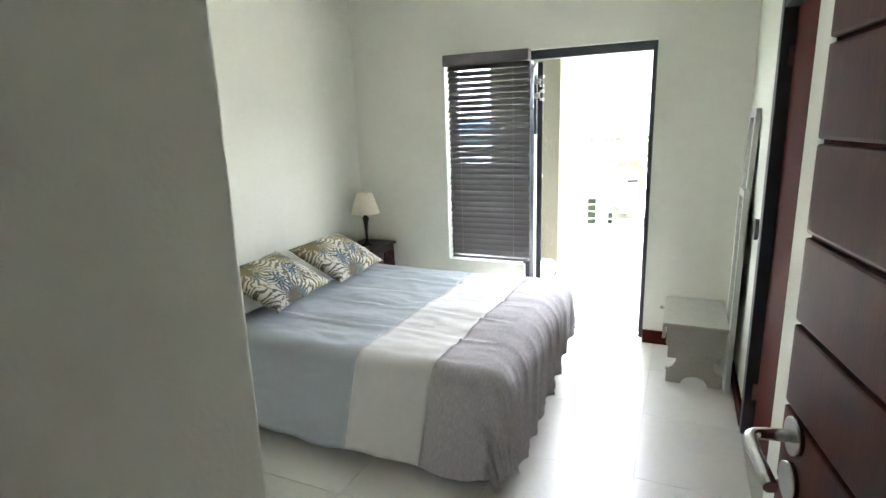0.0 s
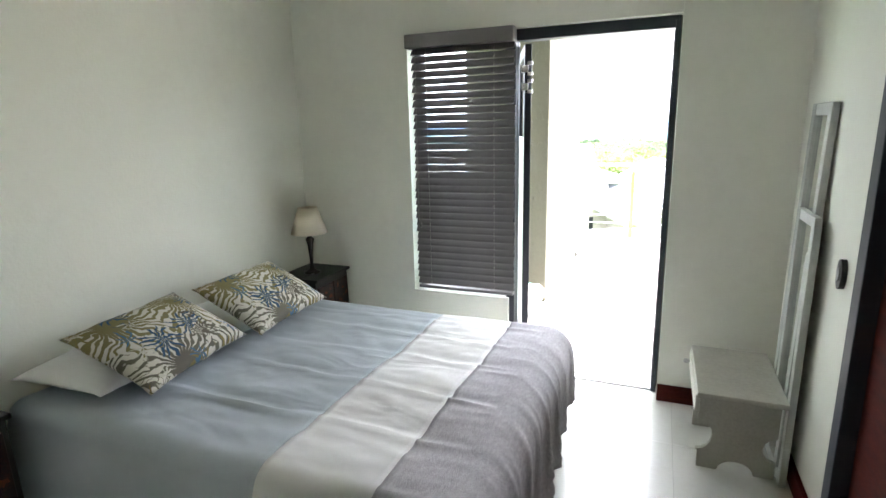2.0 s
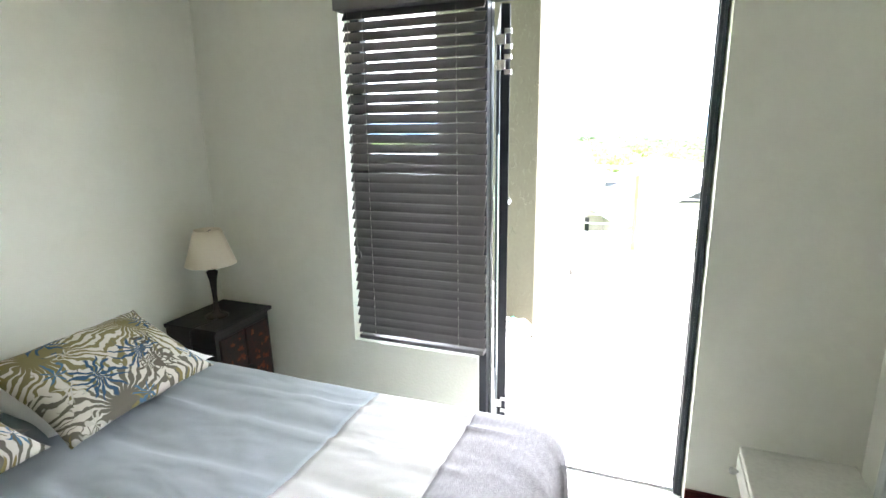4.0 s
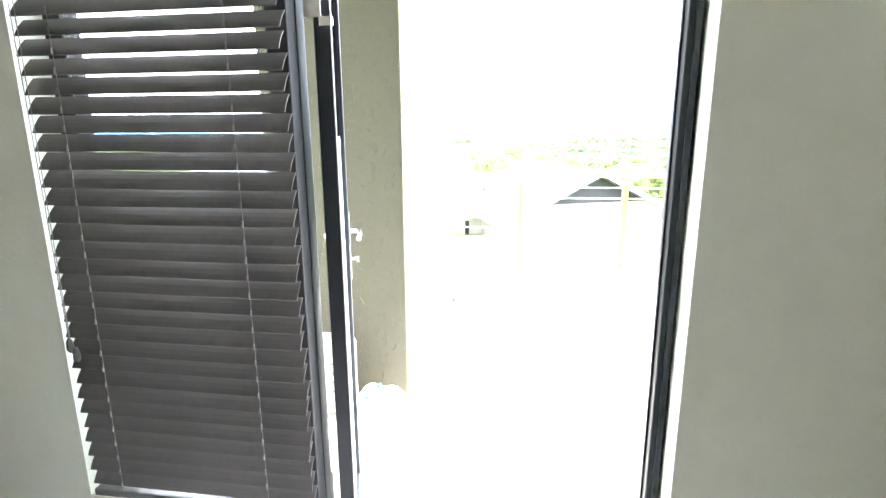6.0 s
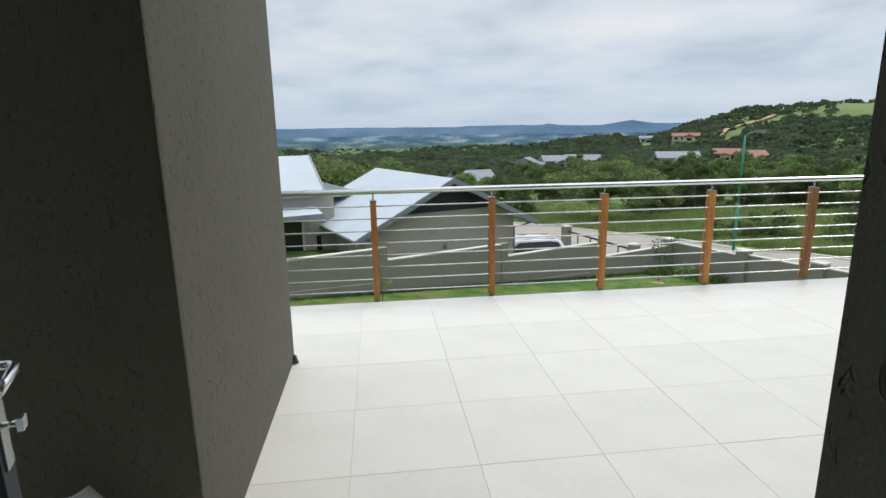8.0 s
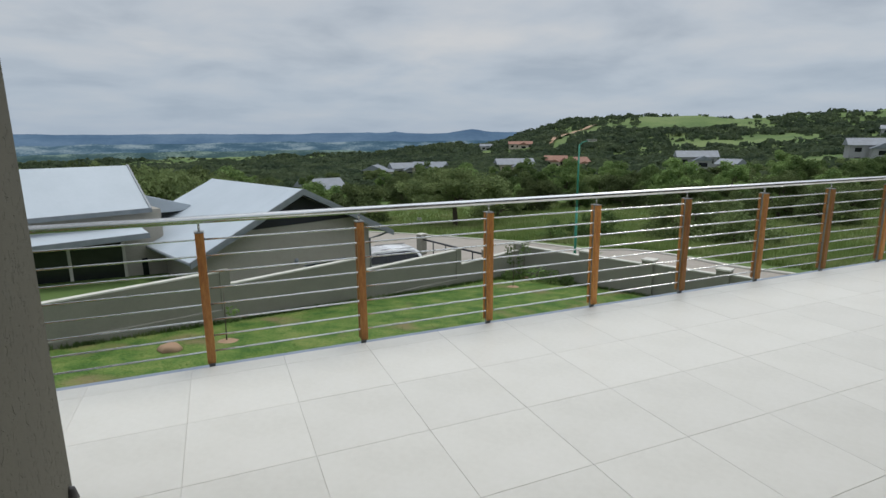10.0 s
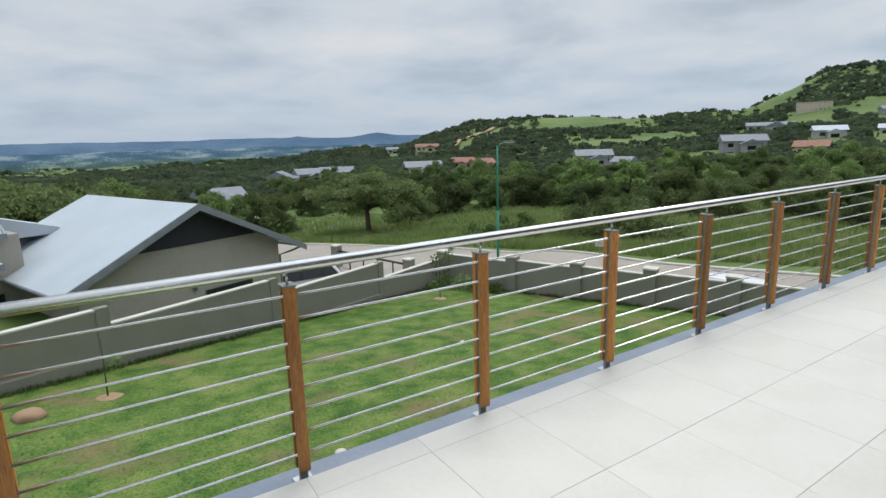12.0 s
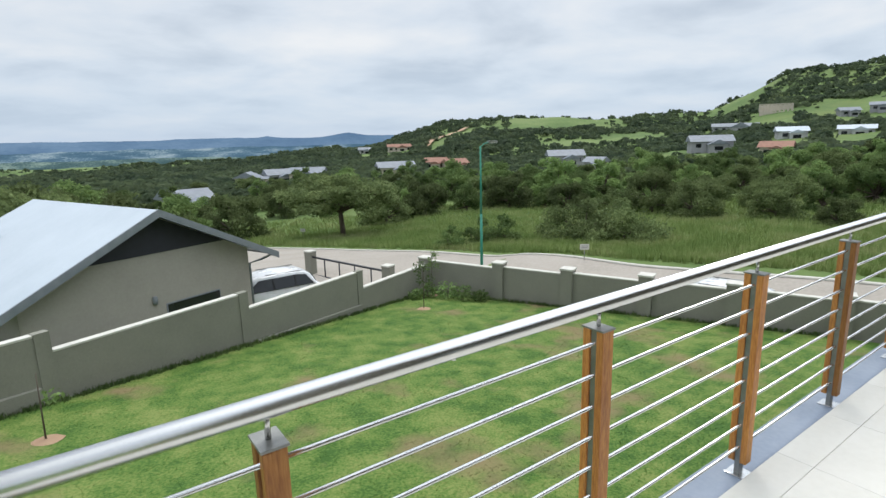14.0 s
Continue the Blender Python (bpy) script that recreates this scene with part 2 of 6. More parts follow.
# ---- the room and the terrace: shell ----
XL, XR, YW, YO = -2.68, 0.29, 4.27, 4.47          # left wall, right wall, window wall inside and outside
ZC = 2.75                                          # ceiling
DL, DR, WL, SILL, HEAD = -1.19, -0.280, -1.84, 0.50, 2.12
YJ, YF, YP = 4.206, 4.359, 4.438                   # beside the terrace door: wall inside, back of the frame, plaster outside
YB = 1.0                                           # back wall of the room, beside the entrance passage
structure("wall_window", boxes(
    (XL - 0.2, WL, YW, YO, -0.2, ZC), (WL, DL, YW, YO, -0.2, SILL), (WL, DR, YW, YO, HEAD, ZC), (DR, 0.5, YJ, YF, -0.2, ZC)), M_WALL,
    "off-white painted wall with a door opening and a low window", "wall")
structure("wall_left", boxes((XL - 0.2, XL, -4.2, YW, -0.2, ZC)), M_WALL, "plain off-white painted wall behind the bed", "wall")
structure("wall_right", boxes((XR, XR + 0.2, 3.19, YW, 0, ZC), (XR, XR + 0.2, 2.13, 3.19, 2.12, ZC)), M_WALL, "off-white painted wall beside the bathroom door", "wall")
structure("wall_entry", boxes((0.24, 0.48, -4.2, 2.13, 0, ZC), bevel=0.006), M_WALL, "off-white painted passage wall behind the open entrance door", "wall")
structure("wall_back", boxes((XL, -0.855, -4.2, YB, 0, ZC), bevel=0.008), M_WALL, "off-white painted wall corner at the room's entrance", "wall")
# unseen closing wall, set far back so less light bounces into the room
structure("wall_end", boxes((-0.855, 0.24, -4.4, -4.2, 0, ZC)), M_WALL, "unseen plain off-white wall closing the passage", "wall")
structure("ceiling", boxes((XL - 0.2, 0.5, -4.4, YO, ZC, ZC + 0.15)), M_CEIL, "plain white painted ceiling", "ceiling")

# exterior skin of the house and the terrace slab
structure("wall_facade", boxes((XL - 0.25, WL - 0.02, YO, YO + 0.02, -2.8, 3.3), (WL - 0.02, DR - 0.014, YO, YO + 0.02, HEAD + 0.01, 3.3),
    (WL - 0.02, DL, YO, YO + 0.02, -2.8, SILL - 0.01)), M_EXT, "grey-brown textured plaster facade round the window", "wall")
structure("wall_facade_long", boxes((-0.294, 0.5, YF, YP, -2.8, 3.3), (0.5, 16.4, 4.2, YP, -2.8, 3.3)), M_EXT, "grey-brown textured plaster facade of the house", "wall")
# overhang is out of view, added to put the pier's near face in shade
structure("roof_slab", boxes((-2.9, 16.4, 3.6, 5.95, 3.3, 3.55), (-2.9, 16.4, -4.6, 3.6, 3.3, 3.4)), M_EXT, "unseen plastered roof slab, added to shade the doorway and pier", "roof")
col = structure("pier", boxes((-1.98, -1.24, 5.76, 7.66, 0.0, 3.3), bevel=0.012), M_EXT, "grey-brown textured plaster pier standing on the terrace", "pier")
structure("terrace_slab", boxes((-2.25, 16.4, YO, 8.865, -0.35, -0.012), (-2.25, 16.4, 8.865, 9.06, -0.35, -0.062)), M_LEDGE, "blue-grey waterproofed terrace edge", "floor")
structure("terrace_wall", boxes((-2.25, 16.4, YO - 1, 8.7, -4.5, -0.35)), M_EXT, "plastered storey below the terrace", "wall")

# ---- floors: every tile a piece ----
tile_mesh = {}


def tile(parent, mat, x0, x1, y0, y1):
    key = (round(x1 - x0, 3), round(y1 - y0, 3), mat.name)
    if key not in tile_mesh:
        w, d = key[0] - 0.0016, key[1] - 0.0016
        bm = bmesh.new()
        c = 0.001
        lo = [bm.verts.new((sx * w / 2, sy * d / 2, -0.010)) for sx, sy in ((-1, -1), (1, -1), (1, 1), (-1, 1))]
        mi = [bm.verts.new((sx * w / 2, sy * d / 2, -c)) for sx, sy in ((-1, -1), (1, -1), (1, 1), (-1, 1))]
        up = [bm.verts.new((sx * (w / 2 - c), sy * (d / 2 - c), 0.0)) for sx, sy in ((-1, -1), (1, -1), (1, 1), (-1, 1))]
        bm.faces.new(up)
        for a, b in ((lo, mi), (mi, up)):
            for i in range(4):
                j = (i + 1) % 4
                bm.faces.new((a[i], a[j], b[j], b[i]))
        tile_mesh[key] = mesh_of("tile", bm, mat)
    ob = new("tile", tile_mesh[key])
    ob.parent = parent
    ob.location = ((x0 + x1) / 2, (y0 + y1) / 2, random.uniform(-0.0006, 0.0))
    return ob


def cuts(a, b, origin, step=0.6):
    k = math.floor((a - origin) / step) + 1
    c = [a]
    while origin + k * step < b - 0.01:
        if origin + k * step > a + 0.01:
            c.append(origin + k * step)
        k += 1
    return c + [b]


def tiled(parent, mat, x0, x1, y0, y1, ox, oy):
    xs, ys = cuts(x0, x1, ox), cuts(y0, y1, oy)
    for a, b in zip(xs, xs[1:]):
        for c, d in zip(ys, ys[1:]):
            tile(parent, mat, a, b, c, d)


floor = structure("floor", boxes((XL, 0.5, -4.2, YO, -0.2, -0.004)), M_GROUT, "cream polished porcelain tile floor with thin grey joints", "floor")
terrace = structure("terrace_floor", boxes((-2.25, 16.4, YO, 8.86, -0.012, -0.004)), M_GROUT_OUT, "pale cream porcelain tiles on the open terrace", "floor")

# ---- skirting ----
def skirting(name, dims):
    structure(name, boxes(dims, bevel=0.004), M_MAHOG, "dark red mahogany skirting board", "skirting")


skirting("baseboard_1", (XL, DL - 0.01, YW - 0.018, YW, 0, 0.095))
skirting("baseboard_2", (DR, XR - 0.018, YJ - 0.018, YJ, 0, 0.10))
skirting("baseboard_3", (XR - 0.018, XR, 3.19, YJ - 0.018, 0, 0.10))
skirting("baseboard_4", (XL, XL + 0.018, YB, YW - 0.018, 0, 0.095))
skirting("baseboard_5", (XR, XR + 0.06, 3.172, 3.19, 0, 0.10))

# ---- terrace door and window ----
door = thing("door_1", "black aluminium glazed terrace door standing wide open", "door", (-1.125, 4.405, 0.0), 0)
tagged(door, kind="structure")
fr = part("door_frame", boxes((-0.076, -0.030, -0.06, -0.012, 0, 2.09), (0.812, 0.838, -0.113, -0.046, 0, 2.09), (-0.055, 0.838, -0.090, 0.0, 2.055, 2.118), bevel=0.004), M_ALU, door)
part("mullion", boxes((-0.084, -0.032, -0.108, -0.06, 0.0, 2.09), bevel=0.003), M_ALU, door)
part("stop_bead", boxes((0.807, 0.812, -0.085, -0.074, 0.0, 2.045), (0.826, 0.838, -0.119, -0.1135, 0.0, 2.045)), M_ALU, door)
part("threshold", boxes((-0.01, 0.812, -0.09, -0.03, 0.0, 0.012), bevel=0.003), M_STEEL, door)
LEAF = 0.745
leaf = new("door_leaf")
leaf.parent, leaf.location, leaf.rotation_euler = door, (0.026, -0.045, 0), (0, 0, radians(107.4))
part("leaf_frame", boxes((0.0, 0.075, -0.02, 0.02, 0.015, 2.04), (LEAF - 0.062, LEAF, -0.02, 0.02, 0.015, 2.04), (0.075, LEAF - 0.062, -0.019, 0.019, 0.015, 0.10), (0.075, LEAF - 0.062, -0.019, 0.019, 1.975, 2.04), bevel=0.003), M_ALU, leaf)
gl = part("pane", boxes((0.075, LEAF - 0.062, -0.003, 0.003, 0.10, 1.975)), M_GLASS, leaf)
gl.visible_shadow = False
part("frosted_film", boxes((0.14, LEAF - 0.062, -0.0045, 0.0045, 0.10, 1.50)), M_FROST, leaf, "pale frosted privacy film")
for z in (0.25, 1.90, 1.80):
    part("hinge", boxes((0.027, 0.057, -0.068, -0.055, z - 0.040, z - 0.020), (0.027, 0.057, -0.068, -0.055, z + 0.020, z + 0.040), (-0.012, 0.030, -0.060, -0.054, z - 0.02, z + 0.02), bevel=0.001), M_STEEL, door, "bright steel hinge")
bm = boxes((LEAF - 0.048, LEAF - 0.014, 0.02, 0.025, 0.95, 1.22), (LEAF - 0.048, LEAF - 0.014, -0.025, -0.02, 0.95, 1.22), bevel=0.001)
part("handle_plate", bm, M_STEEL, leaf)
bm = bmesh.new()
for s in (1, -1):
    path_tube(bm, [(LEAF - 0.031, s * 0.022, 1.14), (LEAF - 0.031, s * 0.048, 1.14), (LEAF - 0.036, s * 0.057, 1.14), (LEAF - 0.05, s * 0.061, 1.14), (LEAF - 0.10, s * 0.061, 1.136), (LEAF - 0.13, s * 0.056, 1.128)], 0.0085, 12)
tube(bm, (LEAF - 0.031, -0.02, 1.03), (LEAF - 0.031, -0.045, 1.03), 0.006, 8)
box(bm, LEAF - 0.043, LEAF - 0.019, -0.055, -0.045, 1.018, 1.042)
part("lever_handle", bm, M_STEEL, leaf, "steel lever handle with a key in the lock")

win = tagged(thing("window_1", "black aluminium window behind a lowered blind", "window", (0, 0, 0)), kind="structure")
part("window_frame", boxes((WL, WL + 0.05, 4.37, 4.43, SILL, HEAD), (WL + 0.05, DL, 4.37, 4.43, SILL, SILL + 0.05), (WL + 0.05, DL + 0.01, 4.37, 4.43, HEAD - 0.05, HEAD), (DL - 0.05, DL + 0.008, 4.371, 4.429, SILL + 0.05, HEAD - 0.05), bevel=0.003), M_ALU, win)
wp = part("pane", boxes((WL + 0.05, DL - 0.05, 4.397, 4.403, SILL + 0.05, HEAD - 0.05)), M_GLASS, win)
wp.visible_shadow = False
part("window_sill", boxes((WL - 0.0, DL, 4.272, 4.37, SILL, SILL + 0.004)), M_WALL, win)

# ---- venetian blind ----
BX0, BX1 = -1.80, -1.151
blind = thing("venetian_blind", "dark grey wooden venetian blind lowered over the window", "blind", (0, 4.258, 0))
part("head_rail", boxes((BX0 - 0.03, BX1, -0.045, 0.03, 2.045, 2.125), bevel=0.004), M_SLAT, blind)
part("bottom_rail", boxes((BX0 + 0.01, BX1, -0.025, 0.025, 0.535, 0.555), bevel=0.005), M_SLAT, blind)
bm = bmesh.new()
prev = None
prof = [(-0.025 + 0.05 * i / 4, 0.003 * (1 - ((i - 2) / 2) ** 2)) for i in range(5)]
tilt = radians(52)
sec = [(y * math.cos(tilt) - z * math.sin(tilt), y * math.sin(tilt) + z * math.cos(tilt)) for y, z in prof + [(y, z - 0.0028) for y, z in prof[::-1]]]
prism(bm, sec, "x", 0.0, BX1 - BX0)
slat_mesh = mesh_of("slat", bm, M_SLAT)
z, k = 0.585, 0
while z < 2.04:
    ob = new("slat", slat_mesh)
    ob.parent = blind
    ob.location = (BX0 + random.uniform(-0.004, 0.004), random.uniform(-0.001, 0.001), z)
    ob.rotation_euler = (random.uniform(-0.03, 0.03), random.uniform(-0.0025, 0.0025), 0)
    z += 0.0437
for x in (BX0 + 0.10, BX1 - 0.12):
    bm = bmesh.new()
    zz = 0.55
    while zz < 2.045:
        # short thick bits stand in for dots of light through the slat holes
        tube(bm, (x - 0.001, -0.024, zz + 0.016), (x + 0.001, -0.024, zz + 0.030), 0.0022, 5)
        tube(bm, (x, -0.021, zz), (x, -0.021, zz + 0.0437), 0.0006, 4, caps=False)
        zz += 0.0437
    tagged(part("ladder_cord_light_dots", bm, M_CORD, blind), kind="stuff")
    bm = bmesh.new()
    tube(bm, (x, 0.021, 0.55), (x, 0.021, 2.045), 0.0012, 5)
    part("lift_cord", bm, M_CORD, blind)
bm = bmesh.new()
tube(bm, (BX0 + 0.02, -0.035, 2.05), (BX0 + 0.025, -0.035, 1.0), 0.0012, 5)
tube(bm, (BX0 + 0.035, -0.035, 2.05), (BX0 + 0.028, -0.035, 0.98), 0.0012, 5)
part("pull_cord", bm, M_CORD, blind)
bm = bmesh.new()
lathe(bm, [(0.002, 0.02), (0.007, 0.012), (0.009, -0.012), (0.004, -0.02)], 8, (BX0 + 0.025, -0.035, 0.99))
lathe(bm, [(0.002, 0.02), (0.007, 0.012), (0.009, -0.012), (0.004, -0.02)], 8, (BX0 + 0.04, -0.035, 0.965))
part("cord_weight", bm, M_SLAT, blind)

# ---- bathroom door in the right wall ----
bd = tagged(thing("door_2", "dark mahogany bathroom door, shut, in a black steel frame", "door", (0.28, 3.19, 0)), kind="structure")
part("door_frame", boxes((-0.004, 0.12, -0.075, 0.0, 0, 2.12), (0.0, 0.12, -1.06, -0.985, 0, 2.12), (-0.002, 0.12, -0.985, -0.075, 2.05, 2.12), bevel=0.004), M_ALU, bd)
dl = part("door_panel", boxes((0.05, 0.09, -0.983, -0.078, 0.005, 2.048), bevel=0.003), M_MAHOG, bd)
for z in (0.25, 1.85):
    part("hinge", boxes((0.028, 0.05, -0.088, -0.074, z - 0.045, z + 0.045)), M_STEEL, bd)

# ---- entrance door, folded back against the passage wall ----
ed = tagged(thing("door_3", "open mahogany entrance door of wide horizontal planks", "door", (0.082, 1.105, 0)), kind="structure")
ed.rotation_euler = (0, 0, radians(9))
for i in range(16):
    z0 = 0.047 + i * 0.1265
    z1 = min(z0 + 0.1205, 2.04)
    if z1 - z0 > 0.03:
        part("plank", boxes((0.0, 0.034, -0.81, 0.0, z0, z1), bevel=0.005), M_MAHOG_H, ed)
part("door_core", boxes((0.008, 0.034, -0.808, -0.002, 0.005, 2.04)), M_MAHOG, ed)
bm = bmesh.new()
for z, r in ((1.16, 0.027), (1.09, 0.027)):
    tube(bm, (0.0, -0.06, z), (-0.009, -0.06, z), r, 20)
part("rose", bm, M_STEEL, ed)
bm = bmesh.new()
path_tube(bm, [(-0.005, -0.06, 1.16), (-0.040, -0.06, 1.16), (-0.052, -0.063, 1.16), (-0.060, -0.070, 1.16), (-0.064, -0.082, 1.16), (-0.066, -0.11, 1.159), (-0.066, -0.15, 1.157), (-0.065, -0.175, 1.153)], 0.009, 16)
part("lever_handle", bm, M_STEEL, ed, "brushed steel lever handle")

# ---- railing ----
PY = 8.935
rail_top = 1.016
SP = 1.084


def post():
    p = thing("railing_post", "oiled hardwood and steel railing post on a steel foot", "post", (-0.672, PY, -0.062), group="posts of the terrace railing")
    part("steel_core", boxes((-0.020, 0.020, -0.0125, 0.0125, 0.008, 0.985), bevel=0.002), M_PLATE, p)
    for y in (-0.027, 0.027):
        part("timber_cheek", boxes((-0.027, 0.027, y - 0.014, y + 0.014, 0.07, 0.985), bevel=0.004), M_POST, p)
    part("foot_plate", boxes((-0.045, 0.045, -0.045, 0.045, 0.0, 0.008), bevel=0.002), M_STEEL, p)
    part("cap_plate", boxes((-0.031, 0.031, -0.044, 0.044, 0.9855, 0.992), bevel=0.001), M_PLATE, p)
    bm = bmesh.new()
    tube(bm, (0, 0, 0.99), (0, 0, 1.062), 0.007, 8)
    part("spigot", bm, M_STEEL, p)
    return p


first = post()
for k in range(-1, 16):
    if k:
        copy_thing(first, Matrix.Translation((-0.672 + SP * k, PY, -0.062)))
hr = thing("handrail", "round brushed stainless steel handrail along the terrace", "handrail", (0, PY - 0.012, rail_top - 0.006))
bm = bmesh.new()
tube(bm, (-2.2, 0, 0), (16.3, 0, 0), 0.0255, 24)
part("rail", bm, M_STEEL, hr)
bm = bmesh.new()
tube(bm, (-2.2, 0, 0), (-2.2, -4.44, 0), 0.027, 16)
part("side_rail", bm, M_STEEL, hr)
for i in range(8):
    r = thing("railing_rod", "thin stainless steel rod strung between the railing posts", "rod", (0, PY, 0.875 - 0.113 * i), group="rods of the terrace railing")
    bm = bmesh.new()
    tube(bm, (-2.2, 0, 0), (16.3, 0, 0), 0.0065, 8)
    part("rod", bm, M_STEEL, r)
    bm = bmesh.new()
    tube(bm, (-2.2, 0, 0), (-2.2, -4.44, 0), 0.0065, 8)
    part("side_rod", bm, M_STEEL, r)
for y in (7.7, 6.2, 4.9):
    copy_thing(first, Matrix.Translation((-2.2, y, -0.012)) @ Matrix.Rotation(radians(90), 4, "Z"))


# ---- room materials ----
def woven(name, c, scale=420.0, crease=0.30):
    m = material(name, [tuple(x * 0.93 for x in c), c, tuple(min(1, x * 1.04) for x in c)], scale=2.0, rough=0.9, fine=0.2, spec=0.2)
    t = m.node_tree
    n, l = t.nodes, t.links
    b = n["Principled BSDF"]
    co = n.new("ShaderNodeTexCoord")
    w = n.new("ShaderNodeTexNoise")
    w.inputs["Scale"].default_value, w.inputs["Detail"].default_value = scale, 2.0
    l.new(co.outputs["Object"], w.inputs["Vector"])
    bp = n.new("ShaderNodeBump")
    bp.inputs["Strength"].default_value, bp.inputs["Distance"].default_value = 0.25, 0.002
    l.new(w.outputs["Fac"], bp.inputs["Height"]); l.new(bp.outputs[0], b.inputs["Normal"])
    # soft creases pressed into the cloth
    mp = n.new("ShaderNodeMapping")
    mp.inputs["Scale"].default_value = (1.6, 3.6, 2.0)
    mp.inputs["Rotation"].default_value = (0, 0, 0.15)
    l.new(co.outputs["Object"], mp.inputs[0])
    cr = n.new("ShaderNodeTexNoise")
    cr.inputs["Scale"].default_value, cr.inputs["Detail"].default_value, cr.inputs["Distortion"].default_value = 1.5, 2.0, 0.6
    l.new(mp.outputs[0], cr.inputs["Vector"])
    b2 = n.new("ShaderNodeBump")
    b2.inputs["Strength"].default_value, b2.inputs["Distance"].default_value = crease, 0.06
    l.new(cr.outputs["Fac"], b2.inputs["Height"]); l.new(bp.outputs[0], b2.inputs["Normal"]); l.new(b2.outputs[0], b.inputs["Normal"])
    b.inputs["Sheen Weight"].default_value = 0.15
    return m


M_BLUE = woven("blue_grey_cotton", (0.43, 0.475, 0.505))
M_WHITE = woven("white_cotton", (0.70, 0.69, 0.67))
M_LINEN = woven("pillow_cotton", (0.80, 0.80, 0.78))
M_GREYC = material("grey_jacquard", [(0.34, 0.322, 0.335), (0.42, 0.40, 0.415), (0.51, 0.49, 0.505)], scale=52, rough=0.9, fine=0.5, stretch=(2.2, 0.8, 1.0), bump=0.3, bump_scale=180, spec=0.2)
M_BASE = woven("bed_base_fabric", (0.46, 0.44, 0.40))
M_BLACKLAC = material("black_lacquer", [(0.014, 0.012, 0.012), (0.03, 0.024, 0.022)], scale=6, rough=0.42, fine=0.4, bump=0.1, bump_scale=30)
M_REDLAC = material("worn_red_lacquer", [(0.014, 0.010, 0.009), (0.030, 0.011, 0.009), (0.085, 0.021, 0.013)], scale=9, rough=0.5, fine=0.5, bump=0.15, bump_scale=50)
M_LEAFGOLD = material("painted_leaf", [(0.030, 0.014, 0.010), (0.20, 0.05, 0.02), (0.22, 0.11, 0.05)], scale=22, rough=0.6)
M_BRONZE = material("dark_bronze", [(0.018, 0.015, 0.013), (0.04, 0.032, 0.026)], scale=20, rough=0.4, metal=0.5)
M_SHADE = material("cream_shade", [(0.72, 0.64, 0.50), (0.78, 0.70, 0.56)], scale=8, rough=0.9)
M_SHADEIN = material("shade_lining", [(0.30, 0.24, 0.15), (0.36, 0.29, 0.19)], scale=8, rough=0.9)
M_GREYPAINT = material("grey_green_paint", [(0.35, 0.34, 0.285), (0.41, 0.40, 0.34), (0.45, 0.44, 0.38)], scale=5, rough=0.5, fine=0.4, bump=0.1, bump_scale=30)
M_FRAMEW = material("whitewashed_frame", [(0.40, 0.41, 0.37), (0.50, 0.51, 0.47)], scale=8, rough=0.55, stretch=(1, 1, 0.3), fine=0.4)
M_MIRROR = material("mirror_glass", [(0.86, 0.88, 0.87), (0.88, 0.9, 0.89)], scale=1, rough=0.02, metal=1.0)
M_DARKPL = material("dark_plastic", [(0.03, 0.028, 0.026), (0.045, 0.042, 0.04)], scale=10, rough=0.35)


